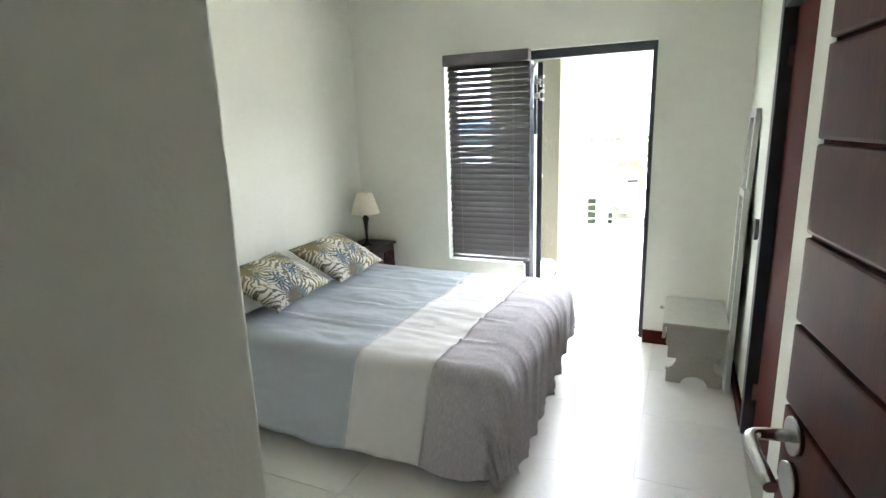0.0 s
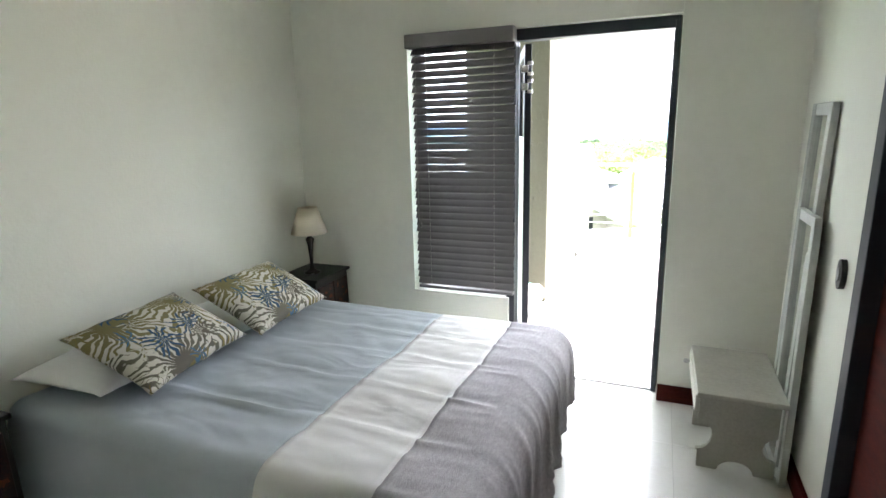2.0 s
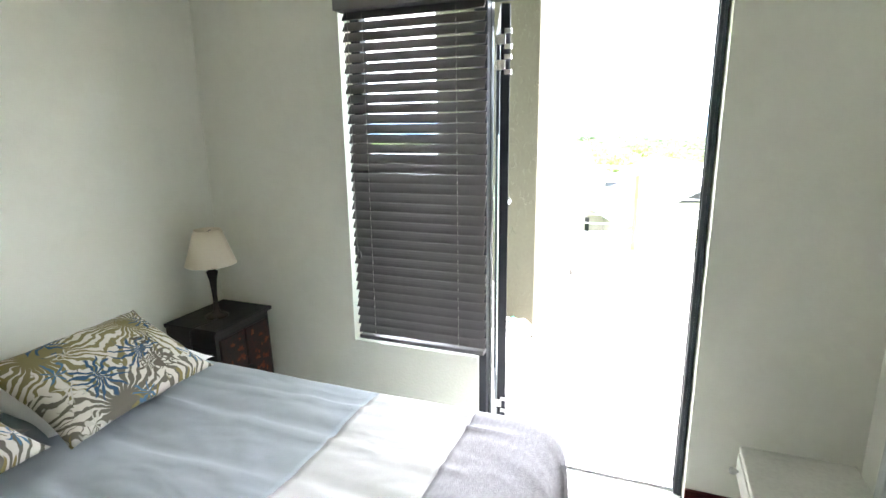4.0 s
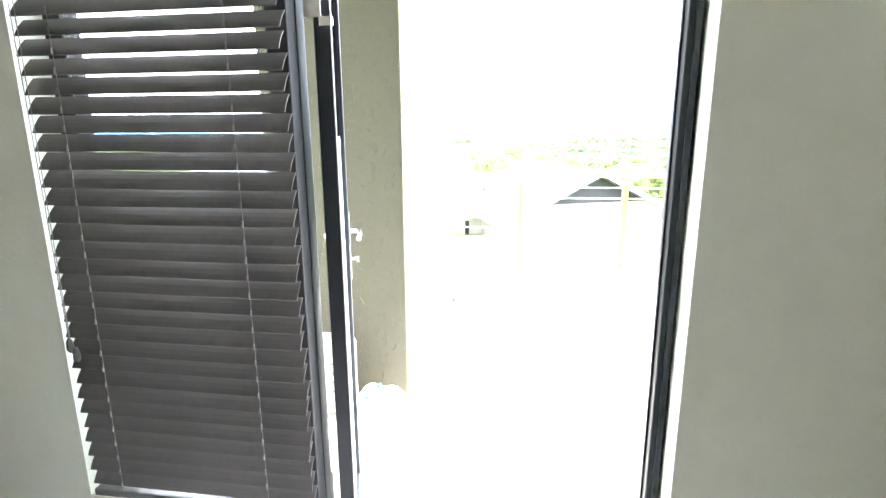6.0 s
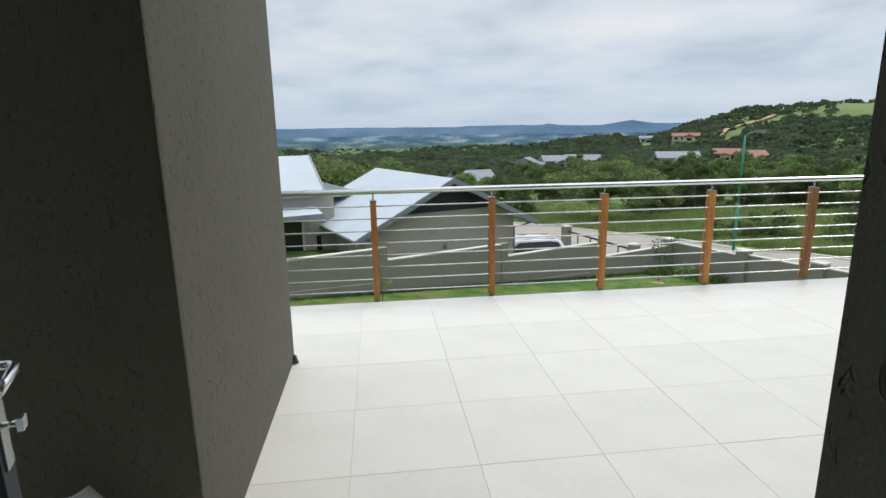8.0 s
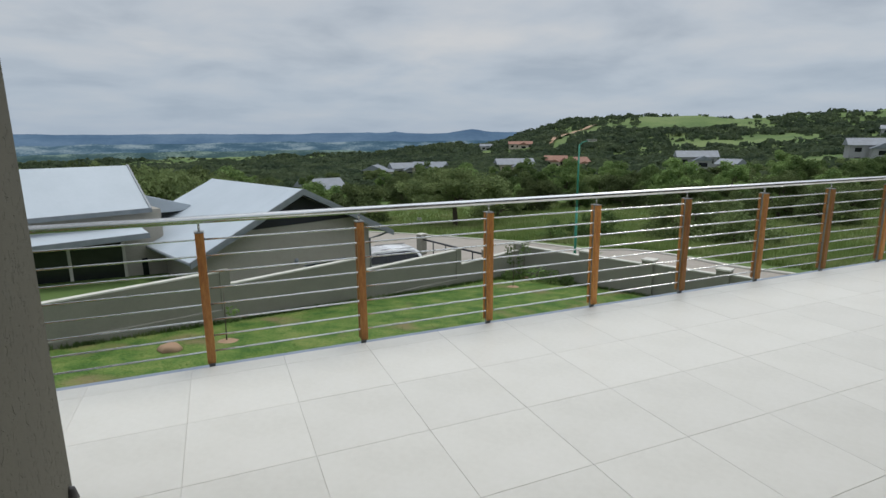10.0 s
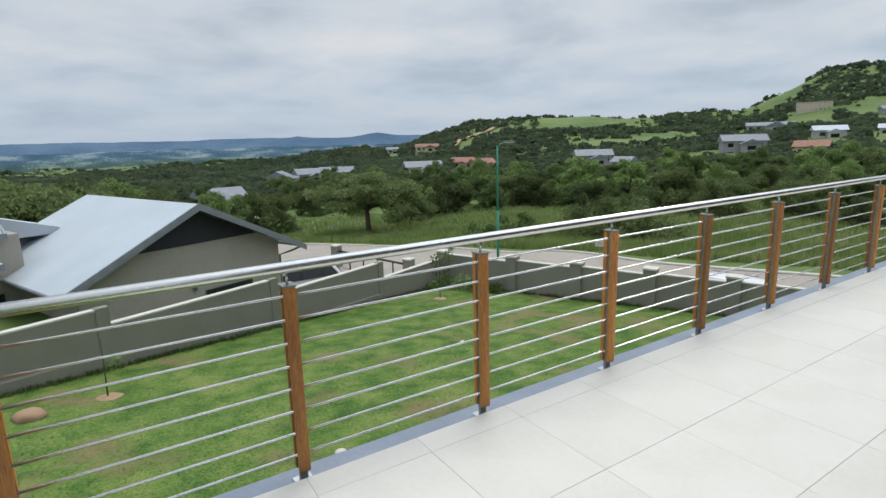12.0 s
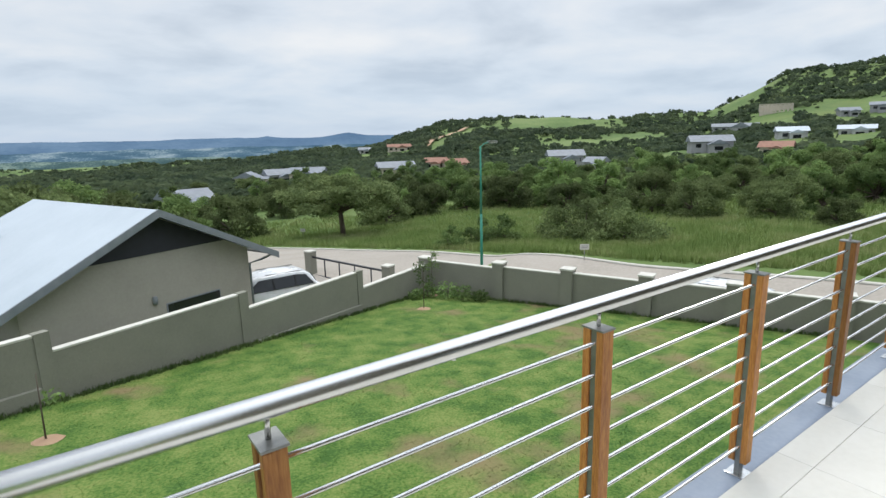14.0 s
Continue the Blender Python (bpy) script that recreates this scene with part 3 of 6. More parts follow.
def floral(name):
    """Off-white cotton printed with ochre, brown and blue leaf sprays."""
    m = bpy.data.materials.new(name)
    m.use_nodes = True
    t = m.node_tree
    n, l = t.nodes, t.links
    b = n["Principled BSDF"]
    co = n.new("ShaderNodeTexCoord")
    mp = n.new("ShaderNodeMapping")
    mp.inputs["Scale"].default_value = (1, 1, 0.05)
    l.new(co.outputs["Object"], mp.inputs[0])
    wob = n.new("ShaderNodeTexNoise")
    wob.inputs["Scale"].default_value, wob.inputs["Detail"].default_value = 7.0, 3.0
    l.new(mp.outputs[0], wob.inputs["Vector"])
    mixv = n.new("ShaderNodeMix"); mixv.data_type = "VECTOR"
    mixv.inputs[0].default_value = 0.14
    l.new(mp.outputs[0], mixv.inputs[4]); l.new(wob.outputs["Color"], mixv.inputs[5])
    col = None

    def layer(scale, thick, colours, under, seed, arms):
        vo = n.new("ShaderNodeTexVoronoi")
        vo.inputs["Scale"].default_value = scale
        sh = n.new("ShaderNodeMapping"); sh.inputs["Location"].default_value = (seed, seed * 1.7, 0)
        l.new(mixv.outputs[1], sh.inputs[0]); l.new(sh.outputs[0], vo.inputs["Vector"])
        # rays round every cell's centre
        sub = n.new("ShaderNodeVectorMath"); sub.operation = "SUBTRACT"
        sv = n.new("ShaderNodeVectorMath"); sv.operation = "SCALE"; sv.inputs["Scale"].default_value = scale
        l.new(sh.outputs[0], sv.inputs[0])
        ps = n.new("ShaderNodeVectorMath"); ps.operation = "SCALE"; ps.inputs["Scale"].default_value = scale
        l.new(vo.outputs["Position"], ps.inputs[0])
        l.new(sv.outputs[0], sub.inputs[0]); l.new(ps.outputs[0], sub.inputs[1])
        sx = n.new("ShaderNodeSeparateXYZ"); l.new(sub.outputs[0], sx.inputs[0])
        at = n.new("ShaderNodeMath"); at.operation = "ARCTAN2"
        l.new(sx.outputs[1], at.inputs[0]); l.new(sx.outputs[0], at.inputs[1])
        mu = n.new("ShaderNodeMath"); mu.operation = "MULTIPLY"; mu.inputs[1].default_value = arms
        l.new(at.outputs[0], mu.inputs[0])
        si = n.new("ShaderNodeMath"); si.operation = "SINE"; l.new(mu.outputs[0], si.inputs[0])
        rad = n.new("ShaderNodeMapRange")
        rad.inputs[1].default_value, rad.inputs[2].default_value, rad.inputs[3].default_value, rad.inputs[4].default_value = 0.05, 0.62, 1.1, -1.0
        l.new(vo.outputs["Distance"], rad.inputs[0])
        ad = n.new("ShaderNodeMath"); ad.operation = "ADD"
        l.new(si.outputs[0], ad.inputs[0]); l.new(rad.outputs[0], ad.inputs[1])
        st = n.new("ShaderNodeMapRange")
        st.inputs[1].default_value, st.inputs[2].default_value = thick, thick + 0.25
        l.new(ad.outputs[0], st.inputs[0])
        cr = n.new("ShaderNodeValToRGB"); cr.color_ramp.interpolation = "CONSTANT"
        e = cr.color_ramp.elements
        e[0].color, e[1].color = (*colours[0], 1), (*colours[1], 1)
        e[1].position = 0.34
        k = e.new(0.67); k.color = (*colours[2], 1)
        l.new(vo.outputs["Color"], cr.inputs[0])
        mx = n.new("ShaderNodeMix"); mx.data_type = "RGBA"
        l.new(st.outputs[0], mx.inputs[0])
        if under is None:
            mx.inputs[6].default_value = (0.58, 0.55, 0.47, 1)
        else:
            l.new(under, mx.inputs[6])
        l.new(cr.outputs[0], mx.inputs[7])
        return mx.outputs[2]

    col = layer(4.6, -0.75, [(0.19, 0.165, 0.075), (0.13, 0.12, 0.09), (0.27, 0.245, 0.17)], col, 0.3, 29)
    col = layer(7.0, 0.10, [(0.115, 0.10, 0.075), (0.21, 0.17, 0.065), (0.035, 0.08, 0.14)], col, 2.1, 13)
    col = layer(9.0, 0.75, [(0.09, 0.08, 0.06), (0.50, 0.48, 0.40), (0.07, 0.15, 0.23)], col, 4.4, 7)
    l.new(col, b.inputs["Base Color"])
    b.inputs["Roughness"].default_value = 0.9
    b.inputs["Specular IOR Level"].default_value = 0.2
    return m


M_FLORAL = floral("printed_cotton")

# ---- bed ----
BX, BF, BN, BE, BT = -2.62, -0.755, 2.27, 3.70, 0.565       # head, foot, near side, far side, top
bed = thing("bed", "double bed base and mattress on short dark legs", "bed", (0, 0, 0))
part("bed_base", boxes((BX, BF - 0.07, BN + 0.02, BE - 0.02, 0.10, 0.30), bevel=0.02), M_BASE, bed)
part("mattress", boxes((BX, BF - 0.06, BN + 0.01, BE, 0.30, BT - 0.025), bevel=0.06), M_BASE, bed)
for x in (BX + 0.12, -1.7, BF - 0.10):
    for y in (BN + 0.12, BE - 0.14):
        bm = bmesh.new()
        lathe(bm, [(0.0, 0.0), (0.022, 0.0), (0.026, 0.03), (0.032, 0.10)], 12, (x, y, 0))
        part("leg", bm, M_DARKPL, bed)


def ease_in(k):
    k = min(1.0, max(0.0, k))
    return k * k * (3 - 2 * k)


EDGE_N, EDGE_X = BN + 0.03, BF - 0.09               # where the spread turns over the near side and the foot


def turned(d, r, lean):
    """How far out and how far down a point of the cloth hangs, d past the edge, after a round turn of radius r."""
    a = min(d / r, math.pi / 2 - lean)
    rest = d - a * r
    return r * math.sin(a) + max(0.0, rest) * math.sin(lean), r * (1 - math.cos(a)) + max(0.0, rest) * math.cos(lean)


def gathers(t, down):
    """Pressed folds along the foot, that lean towards the near corner on their way down."""
    p = t + 0.35 * down + 0.030 * noise.noise(Vector((t * 5, down * 2, 3.0)))
    ridge_a = 1 - abs(math.sin(p * 16 + 0.9 * math.sin(p * 4.3)))
    ridge_b = 1 - abs(math.sin(p * 27 + 1.1 + 1.4 * math.sin(p * 6.1)))
    on = 0.55 + 0.6 * noise.noise(Vector((p * 4, 0.0, 9.0)))
    return (ridge_a ** 2 * 0.9 + ridge_b ** 3 * 0.5 - 0.45) * max(0.15, on)


def cloth(s, t):
    """A point of the bedspread: s runs from head to foot, t across, in metres of flat cloth."""
    # the spread lies askew: its bands run nearer to the head on the near side
    s -= 0.032 * ease_in((BE - t) / (BE - BN)) + 0.10 * max(0.0, EDGE_N - t)
    over_x = max(0.0, s - EDGE_X)
    over_n, over_f = max(0.0, EDGE_N - t), max(0.0, t - BE)
    over_y = over_n + over_f
    x, y = min(s, EDGE_X), min(max(t, EDGE_N), BE)
    side = -1 if over_n > 0 else 1
    wr = noise.fractal(Vector((s * 1.8, t * 4.2, 0.3)), 1.0, 2.0, 5) * 0.015 + noise.fractal(Vector((s * 7 + 3 * t, t * 9, 1.3)), 1.0, 2.0, 3) * 0.005
    # soft creases run from head to foot, broken along their length
    for c, w, slant in ((2.55, 0.022, 0.02), (2.86, 0.018, -0.05), (3.14, 0.020, 0.03), (3.38, 0.024, -0.02), (3.58, 0.016, 0.03)):
        on = 0.5 + 0.8 * noise.noise(Vector((s * 2.0, c * 9, 1.0)))
        dy = t - c - slant * (s + 1.6) - 0.025 * noise.noise(Vector((s * 4, c, 2.0)))
        wr += (1.0 if s < -1.1 else max(0.0, 1.0 - (s + 1.1) * 3.4)) * max(0.0, on + 0.1) * (0.018 * math.exp(-(dy / (0.75 * w)) ** 2) - 0.011 * math.exp(-((dy - 2 * w) / (1.3 * w)) ** 2))
    near_foot = ease_in((s - EDGE_X + 0.22) / 0.22)
    if not over_x and not over_y:
        return Vector((x, y, BT + wr * (1 - 0.6 * near_foot) + 0.005 * near_foot * gathers(t, 0.0)))
    flat = math.hypot(over_x, over_y)
    d = (over_x ** 4 + over_y ** 4) ** 0.25           # the hem is rounded at the corners
    ax, ay = over_x / flat, over_y / flat
    lean = radians(3 * ax + 12 * ay * (1 - ax)) if over_n else radians(4 * ax + 5 * ay)
    out, drop = turned(d, 0.075 + 0.08 * ax, lean)
    hem = min(1.0, drop / 0.42)
    fold = ax * (0.006 + 0.052 * min(1.0, hem * 1.3)) * gathers(t - 0.6 * over_y, over_x)
    fold += ay * hem * (0.014 * math.sin(s * 8 + 0.7 + over_y * 3) + 0.008 * math.sin(s * 19 + 2 * over_y))
    x += (out + fold) * ax
    y += side * (out + fold) * ay
    z = BT - drop + wr * 0.4 * (1 - hem)
    return Vector((x, y, max(0.028, z)))


def panel(name, s0, s1, mat, parent, label, drop_n=0.50, drop_f=0.50):
    t0, t1 = BN - drop_n, BE + drop_f
    ns, nt = max(4, int((s1 - s0) / 0.022)), int((t1 - t0) / (0.022 if s1 < BF else 0.009))
    bm = bmesh.new()
    def end(t):
        # the spread lies a little askew, so its foot hangs lower on the near side
        return s1 if s1 < BF else s1 - 0.19 * ease_in((t - BN) / (BE - BN))
    g = [[bm.verts.new(cloth(s0 + (end(t0 + (t1 - t0) * j / nt) - s0) * i / ns, t0 + (t1 - t0) * j / nt)) for j in range(nt + 1)] for i in range(ns + 1)]
    for i in range(ns):
        for j in range(nt):
            f = bm.faces.new((g[i][j], g[i + 1][j], g[i + 1][j + 1], g[i][j + 1])); f.smooth = True
    ob = part(name, bm, mat, parent, label)
    so = ob.modifiers.new("thickness", "SOLIDIFY")
    so.thickness, so.offset = 0.010, -1
    return ob


spread = thing("bedspread", "blue-grey, white and grey banded bedspread draped over the bed", "bedspread", (0, 0, 0))
panel("blue_panel", BX, -1.41, M_BLUE, spread, "smooth blue-grey cotton panel")
panel("white_panel", -1.41, -1.015, M_WHITE, spread, "off-white cotton band")
panel("grey_panel", -1.015, BF + 0.52, M_GREYC, spread, "mottled grey jacquard band at the foot")


def pillow_mesh(w, h, d, seed, pinch=0.16):
    """A stuffed pillow, w along x, h along y, d thick, with drawn-out corners."""
    bm = bmesh.new()
    n = 26
    rows = {}
    for side in (1, -1):
        for i in range(n + 1):
            for j in range(n + 1):
                if side < 0 and (i in (0, n) or j in (0, n)):
                    rows[side, i, j] = rows[1, i, j]
                    continue
                a, b = i / n * 2 - 1, j / n * 2 - 1
                fat = ((1 - a * a) * (1 - b * b)) ** 0.42
                px = a * (1 - pinch * (1 - b * b) * abs(a) ** 3 * 0.55)
                py = b * (1 - pinch * (1 - a * a) * abs(b) ** 3 * 0.55)
                wr = noise.fractal(Vector((a * 2 + seed, b * 2, side)), 1.0, 2.0, 3) * 0.010 * fat
                ed = 0.006 * noise.noise(Vector((a * 5, b * 5, seed)))
                rows[side, i, j] = bm.verts.new((px * w / 2 + ed, py * h / 2, side * d / 2 * fat + wr))
        for i in range(n):
            for j in range(n):
                q = [rows[side, i, j], rows[side, i + 1, j], rows[side, i + 1, j + 1], rows[side, i, j + 1]]
                f = bm.faces.new(q if side > 0 else q[::-1]); f.smooth = True
    return bm


def pillow(name, label, mat, w, h, d, at, rot, seed, group):
    ob = part(name, pillow_mesh(w, h, d, seed), mat)
    ob.location, ob.rotation_euler = at, [radians(a) for a in rot]
    tagged(ob, label, "pillow" if "pillow" in name else "cushion", group)
    return ob


pillow("pillow", "plain white bed pillow lying flat on the bedspread", M_LINEN, 0.44, 0.72, 0.12, (-2.44, 2.62, 0.655), (0, 2, 6), 1.0, "white pillows")
pillow("pillow", "plain white bed pillow lying flat on the bedspread", M_LINEN, 0.46, 0.66, 0.13, (-2.42, 3.36, 0.63), (0, 3, -3), 5.0, "white pillows")
pillow("cushion", "ochre and blue leaf-print cushion leaning on a white pillow", M_FLORAL, 0.43, 0.61, 0.13, (-2.26, 2.64, 0.735), (0, 26, 8), 2.0, "printed cushions")
pillow("cushion", "ochre and blue leaf-print cushion leaning on a white pillow", M_FLORAL, 0.43, 0.60, 0.13, (-2.25, 3.27, 0.735), (0, 27, 3), 3.0, "printed cushions")


# ---- bedside cabinets ----
def cabinet(at, label, deep=0.33):
    c = thing("bedside_cabinet", label, "cabinet", at, group="bedside cabinets")
    W, D, H = 0.40, deep, 0.63
    bm = bmesh.new()
    prism(bm, [(0.0, 0.06), (D * 0.97, 0.06), (D * 0.93, H - 0.02), (0.0, H - 0.02)], "y", 0.012, W - 0.012)
    # outline is given in x and z
    part("body", bm, M_BLACKLAC, c)
    part("top", boxes((-0.0, D, 0, W, H - 0.02, H), bevel=0.004), M_BLACKLAC, c)
    part("plinth", boxes((0.01, D * 0.95, 0.01, W - 0.01, 0.0, 0.06), bevel=0.006), M_BLACKLAC, c)
    lean = Matrix.Translation((D * 0.97, 0, 0.06)) @ Matrix.Rotation(-math.atan(D * 0.04 / (H - 0.08)), 4, "Y")
    for k in (0, 1):
        y0 = 0.03 + k * (W - 0.06) / 2
        bm = bmesh.new()
        box(bm, -0.004, 0.012, y0 + 0.003, y0 + (W - 0.06) / 2 - 0.003, 0.02, H - 0.12)
        bmesh.ops.bevel(bm, geom=bm.edges[:], offset=0.003, segments=1, affect="EDGES")
        bm.transform(lean)
        d = part("cabinet_door", bm, M_REDLAC, c, "worn dark red lacquered door with painted leaves")
        bm = bmesh.new()
        rnd = random.Random(k * 7 + int(at[1] * 10))
        for _ in range(22):
            cy, cz = y0 + rnd.uniform(0.02, (W - 0.06) / 2 - 0.02), rnd.uniform(0.06, H - 0.15)
            a0, L = rnd.uniform(0, 6.3), rnd.uniform(0.014, 0.032)
            for b in range(rnd.choice((2, 3, 4))):
                a = a0 + b * 0.8
                t = Vector((0, math.cos(a), math.sin(a))) * L
                s = Vector((0, -math.sin(a), math.cos(a))) * L * 0.3
                o = Vector((0.0135, cy, cz))
                vs = [bm.verts.new(lean @ p) for p in (o, o + t * 0.5 + s, o + t, o + t * 0.5 - s)]
                vs2 = [bm.verts.new(lean @ (p - Vector((0.0018, 0, 0)))) for p in (o, o + t * 0.5 + s, o + t, o + t * 0.5 - s)]
                bm.faces.new(vs); bm.faces.new(vs2[::-1])
        tagged(part("painted_leaves", bm, M_LEAFGOLD, d, "faded orange and gold painted leaves"), kind="stuff")
    bm = bmesh.new()
    tube(bm, lean @ Vector((0.010, W / 2, 0.27)), lean @ Vector((0.018, W / 2, 0.27)), 0.045, 20)
    part("lock_plate", bm, M_BRONZE, c, "round dark metal lock plate")
    return c


cabinet((XL + 0.005, 3.868, 0), "black and red lacquered bedside cabinet carrying a lamp")
cabinet((XL + 0.005, 1.72, 0), "black and red lacquered bedside cabinet beside the bed", 0.26)

# ---- table lamp ----
lamp = thing("table_lamp", "small bronze table lamp with a cream shade, unlit", "lamp", (-2.50, 4.04, 0.63))
bm = bmesh.new()
lathe(bm, [(0.0, 0.0), (0.055, 0.0), (0.057, 0.008), (0.035, 0.016), (0.016, 0.03), (0.011, 0.06), (0.012, 0.12), (0.018, 0.19), (0.028, 0.235), (0.014, 0.25), (0.012, 0.262), (0.022, 0.275), (0.012, 0.288), (0.008, 0.33)], 20)
part("stem", bm, M_BRONZE, lamp)
bm = bmesh.new()
prof = [(0.121, 0.275), (0.063, 0.448)]
lathe(bm, prof, 40)
sh = part("shade", bm, M_SHADE, lamp, "cream conical fabric shade")
so = sh.modifiers.new("thickness", "SOLIDIFY"); so.thickness = 0.003
bm = bmesh.new()
for a in range(3):
    k = a * 2.094
    tube(bm, (0, 0, 0.436), (0.064 * math.cos(k), 0.064 * math.sin(k), 0.436), 0.0015, 6)
tube(bm, (0, 0, 0.32), (0, 0, 0.436), 0.004, 6)
part("shade_carrier", bm, M_BRONZE, lamp)
bm = bmesh.new()
pts = [(0.04, -0.03, 0.006), (0.03, -0.12, 0.004), (0.02, -0.165, 0.003), (0.015, -0.19, -0.01), (0.012, -0.192, -0.2)]
path_tube(bm, pts, 0.003, 6)
part("lamp_cord", bm, M_DARKPL, lamp)

# ---- step bench ----
bench = thing("step_bench", "low grey-green painted wooden bench with cut-out ends", "bench", (-0.13, 3.50, 0))
part("seat", boxes((0.0, 0.35, 0.0, 0.56, 0.395, 0.42), bevel=0.006), M_GREYPAINT, bench)
part("apron", boxes((-0.004, 0.016, 0.03, 0.55, 0.31, 0.394), bevel=0.004), M_GREYPAINT, bench)


def end_panel(y):
    bm = bmesh.new()
    pts = [(0.03, 0.0)]
    for i in range(9):                              # arch at the floor
        a = math.pi - math.pi * i / 8
        pts.append((0.19 + 0.075 * math.cos(a), 0.055 * math.sin(a)))
    pts += [(0.345, 0.0), (0.345, 0.07)]
    for i in range(7):
        a = -math.pi / 2 + math.pi * i / 6
        pts.append((0.345 - 0.055 * math.cos(a), 0.14 + 0.06 * math.sin(a)))
    pts += [(0.345, 0.395), (0.02, 0.395), (0.02, 0.26)]
    for i in range(9):
        a = math.pi / 2 - math.pi * i / 8
        pts.append((0.02 + 0.065 * math.cos(a), 0.17 + 0.08 * math.sin(a)))
    pts.append((0.03, 0.08))
    prism(bm, pts, "y", y, y + 0.022)
    part("end_panel", bm, M_GREYPAINT, bench)


end_panel(0.10)
end_panel(0.48)
bm = bmesh.new()
lathe(bm, [(0.0, -0.014), (0.012, -0.008), (0.014, 0.0), (0.012, 0.008), (0.0, 0.014)], 12, (-0.022, 0.50, 0.35))
tube(bm, (-0.02, 0.50, 0.35), (0.0, 0.50, 0.35), 0.005, 8)
part("knob", bm, M_FRAMEW, bench)


# ---- mirrors leaning on the wall ----
def mirror(name, label, y0, y1, z0, z1, x_foot, x_head, b=0.05):
    m = thing(name, label, "mirror", (x_foot, y0, z0))
    L = math.hypot(z1 - z0, x_head - x_foot)
    m.rotation_euler = (0, math.atan2(x_head - x_foot, z1 - z0), 0)
    W = y1 - y0
    part("frame", boxes((-0.028, 0, 0, b, 0, L), (-0.028, 0, W - b, W, 0, L), (-0.026, 0, b, W - b, 0, b), (-0.026, 0, b, W - b, L - b, L), bevel=0.004), M_FRAMEW, m)
    part("mirror_glass", boxes((-0.012, -0.008, b, W - b, b, L - b)), M_MIRROR, m)
    part("backing", boxes((-0.006, -0.001, 0.005, W - 0.005, 0.005, L - 0.005)), M_DARKPL, m)


mirror("leaning_mirror", "tall whitewashed wooden mirror leaning against the wall", 3.64, 3.94, 0.0, 1.64, 0.252, 0.286)
mirror("small_mirror", "smaller whitewashed framed mirror leaning in front of a taller one", 3.55, 3.85, 0.0, 1.20, 0.254, 0.258, 0.045)

# ---- wall switch ----
sw = thing("wall_switch", "dark oval wall fitting beside the bathroom door", "switch", (XR, 3.335, 1.035))
bm = bmesh.new()
ring = [(0.030 * math.cos(a), 0.055 * math.sin(a)) for a in (2 * math.pi * i / 24 for i in range(24))]
prism(bm, ring, "x", -0.018, 0.0)
part("plate", bm, M_DARKPL, sw)
bm = bmesh.new()
prism(bm, [(0.014 * math.cos(a), 0.026 * math.sin(a)) for a in (2 * math.pi * i / 20 for i in range(20))], "x", -0.022, -0.0175)
part("rocker", bm, M_PLATE, sw)


# ---- land: one sheet of ground from the garden to the horizon ----
LOT = (11.5, 25.7)                                 # corner of the garden walls
LA = radians(22)                                   # how the plots are turned against the house
LU, LN = (math.cos(LA), math.sin(LA)), (-math.sin(LA), math.cos(LA))


def lot(x, y):
    dx, dy = x - LOT[0], y - LOT[1]
    return dx * LU[0] + dy * LU[1], dx * LN[0] + dy * LN[1]


def world_of(u, v):
    return LOT[0] + u * LU[0] + v * LN[0], LOT[1] + u * LU[1] + v * LN[1]


EYE0 = (0.0, 7.5, 1.55)
AZ = (-60, -10, 10, 25, 38, 51, 60, 70, 85, 120)
RISE = {                                           # degrees above the level at this range, by bearing
    32: (-12.3, -12.3, -12.3, -12.3, -12.3, -12.1, -12.0, -11.8, -11.8, -11.8),
    60: (-9.6, -9.6, -9.6, -9.2, -8.2, -8.0, -7.4, -6.9, -6.5, -6.5),
    120: (-5.6, -5.6, -5.4, -4.8, -4.5, -4.5, -3.9, -3.3, -2.6, -2.6),
    200: (-4.0, -4.0, -3.9, -3.3, -3.0, -2.9, -1.8, -1.3, -0.6, -0.6),
    330: (-3.0, -3.0, -2.9, -2.0, -0.5, -0.5, -0.3, 0.8, 1.6, 1.6),
    520: (-2.4, -2.4, -2.3, -1.2, 1.70, 1.5, 1.35, 5.2, 5.7, 5.7),
    800: (-2.1, -2.1, -2.0, -1.3, 0.6, 0.6, 0.6, 3.6, 4.3, 4.3),
    1500: (-1.9, -1.9, -1.8, -1.3, 0.0, 0.2, 0.3, 1.5, 1.6, 1.6),
    3200: (-1.5, -1.5, -1.5, -1.2, -0.3, 0.0, 0.0, 0.3, 0.3, 0.3),
}
RANGES = sorted(RISE)


def ease(k):
    k = min(1.0, max(0.0, k))
    return k * k * (3 - 2 * k)


def by_bearing(row, az):
    az = max(AZ[0], min(AZ[-1], az))
    for i in range(len(AZ) - 1):
        if az <= AZ[i + 1]:
            k = ease((az - AZ[i]) / (AZ[i + 1] - AZ[i]))
            return row[i] * (1 - k) + row[i + 1] * k
    return row[-1]


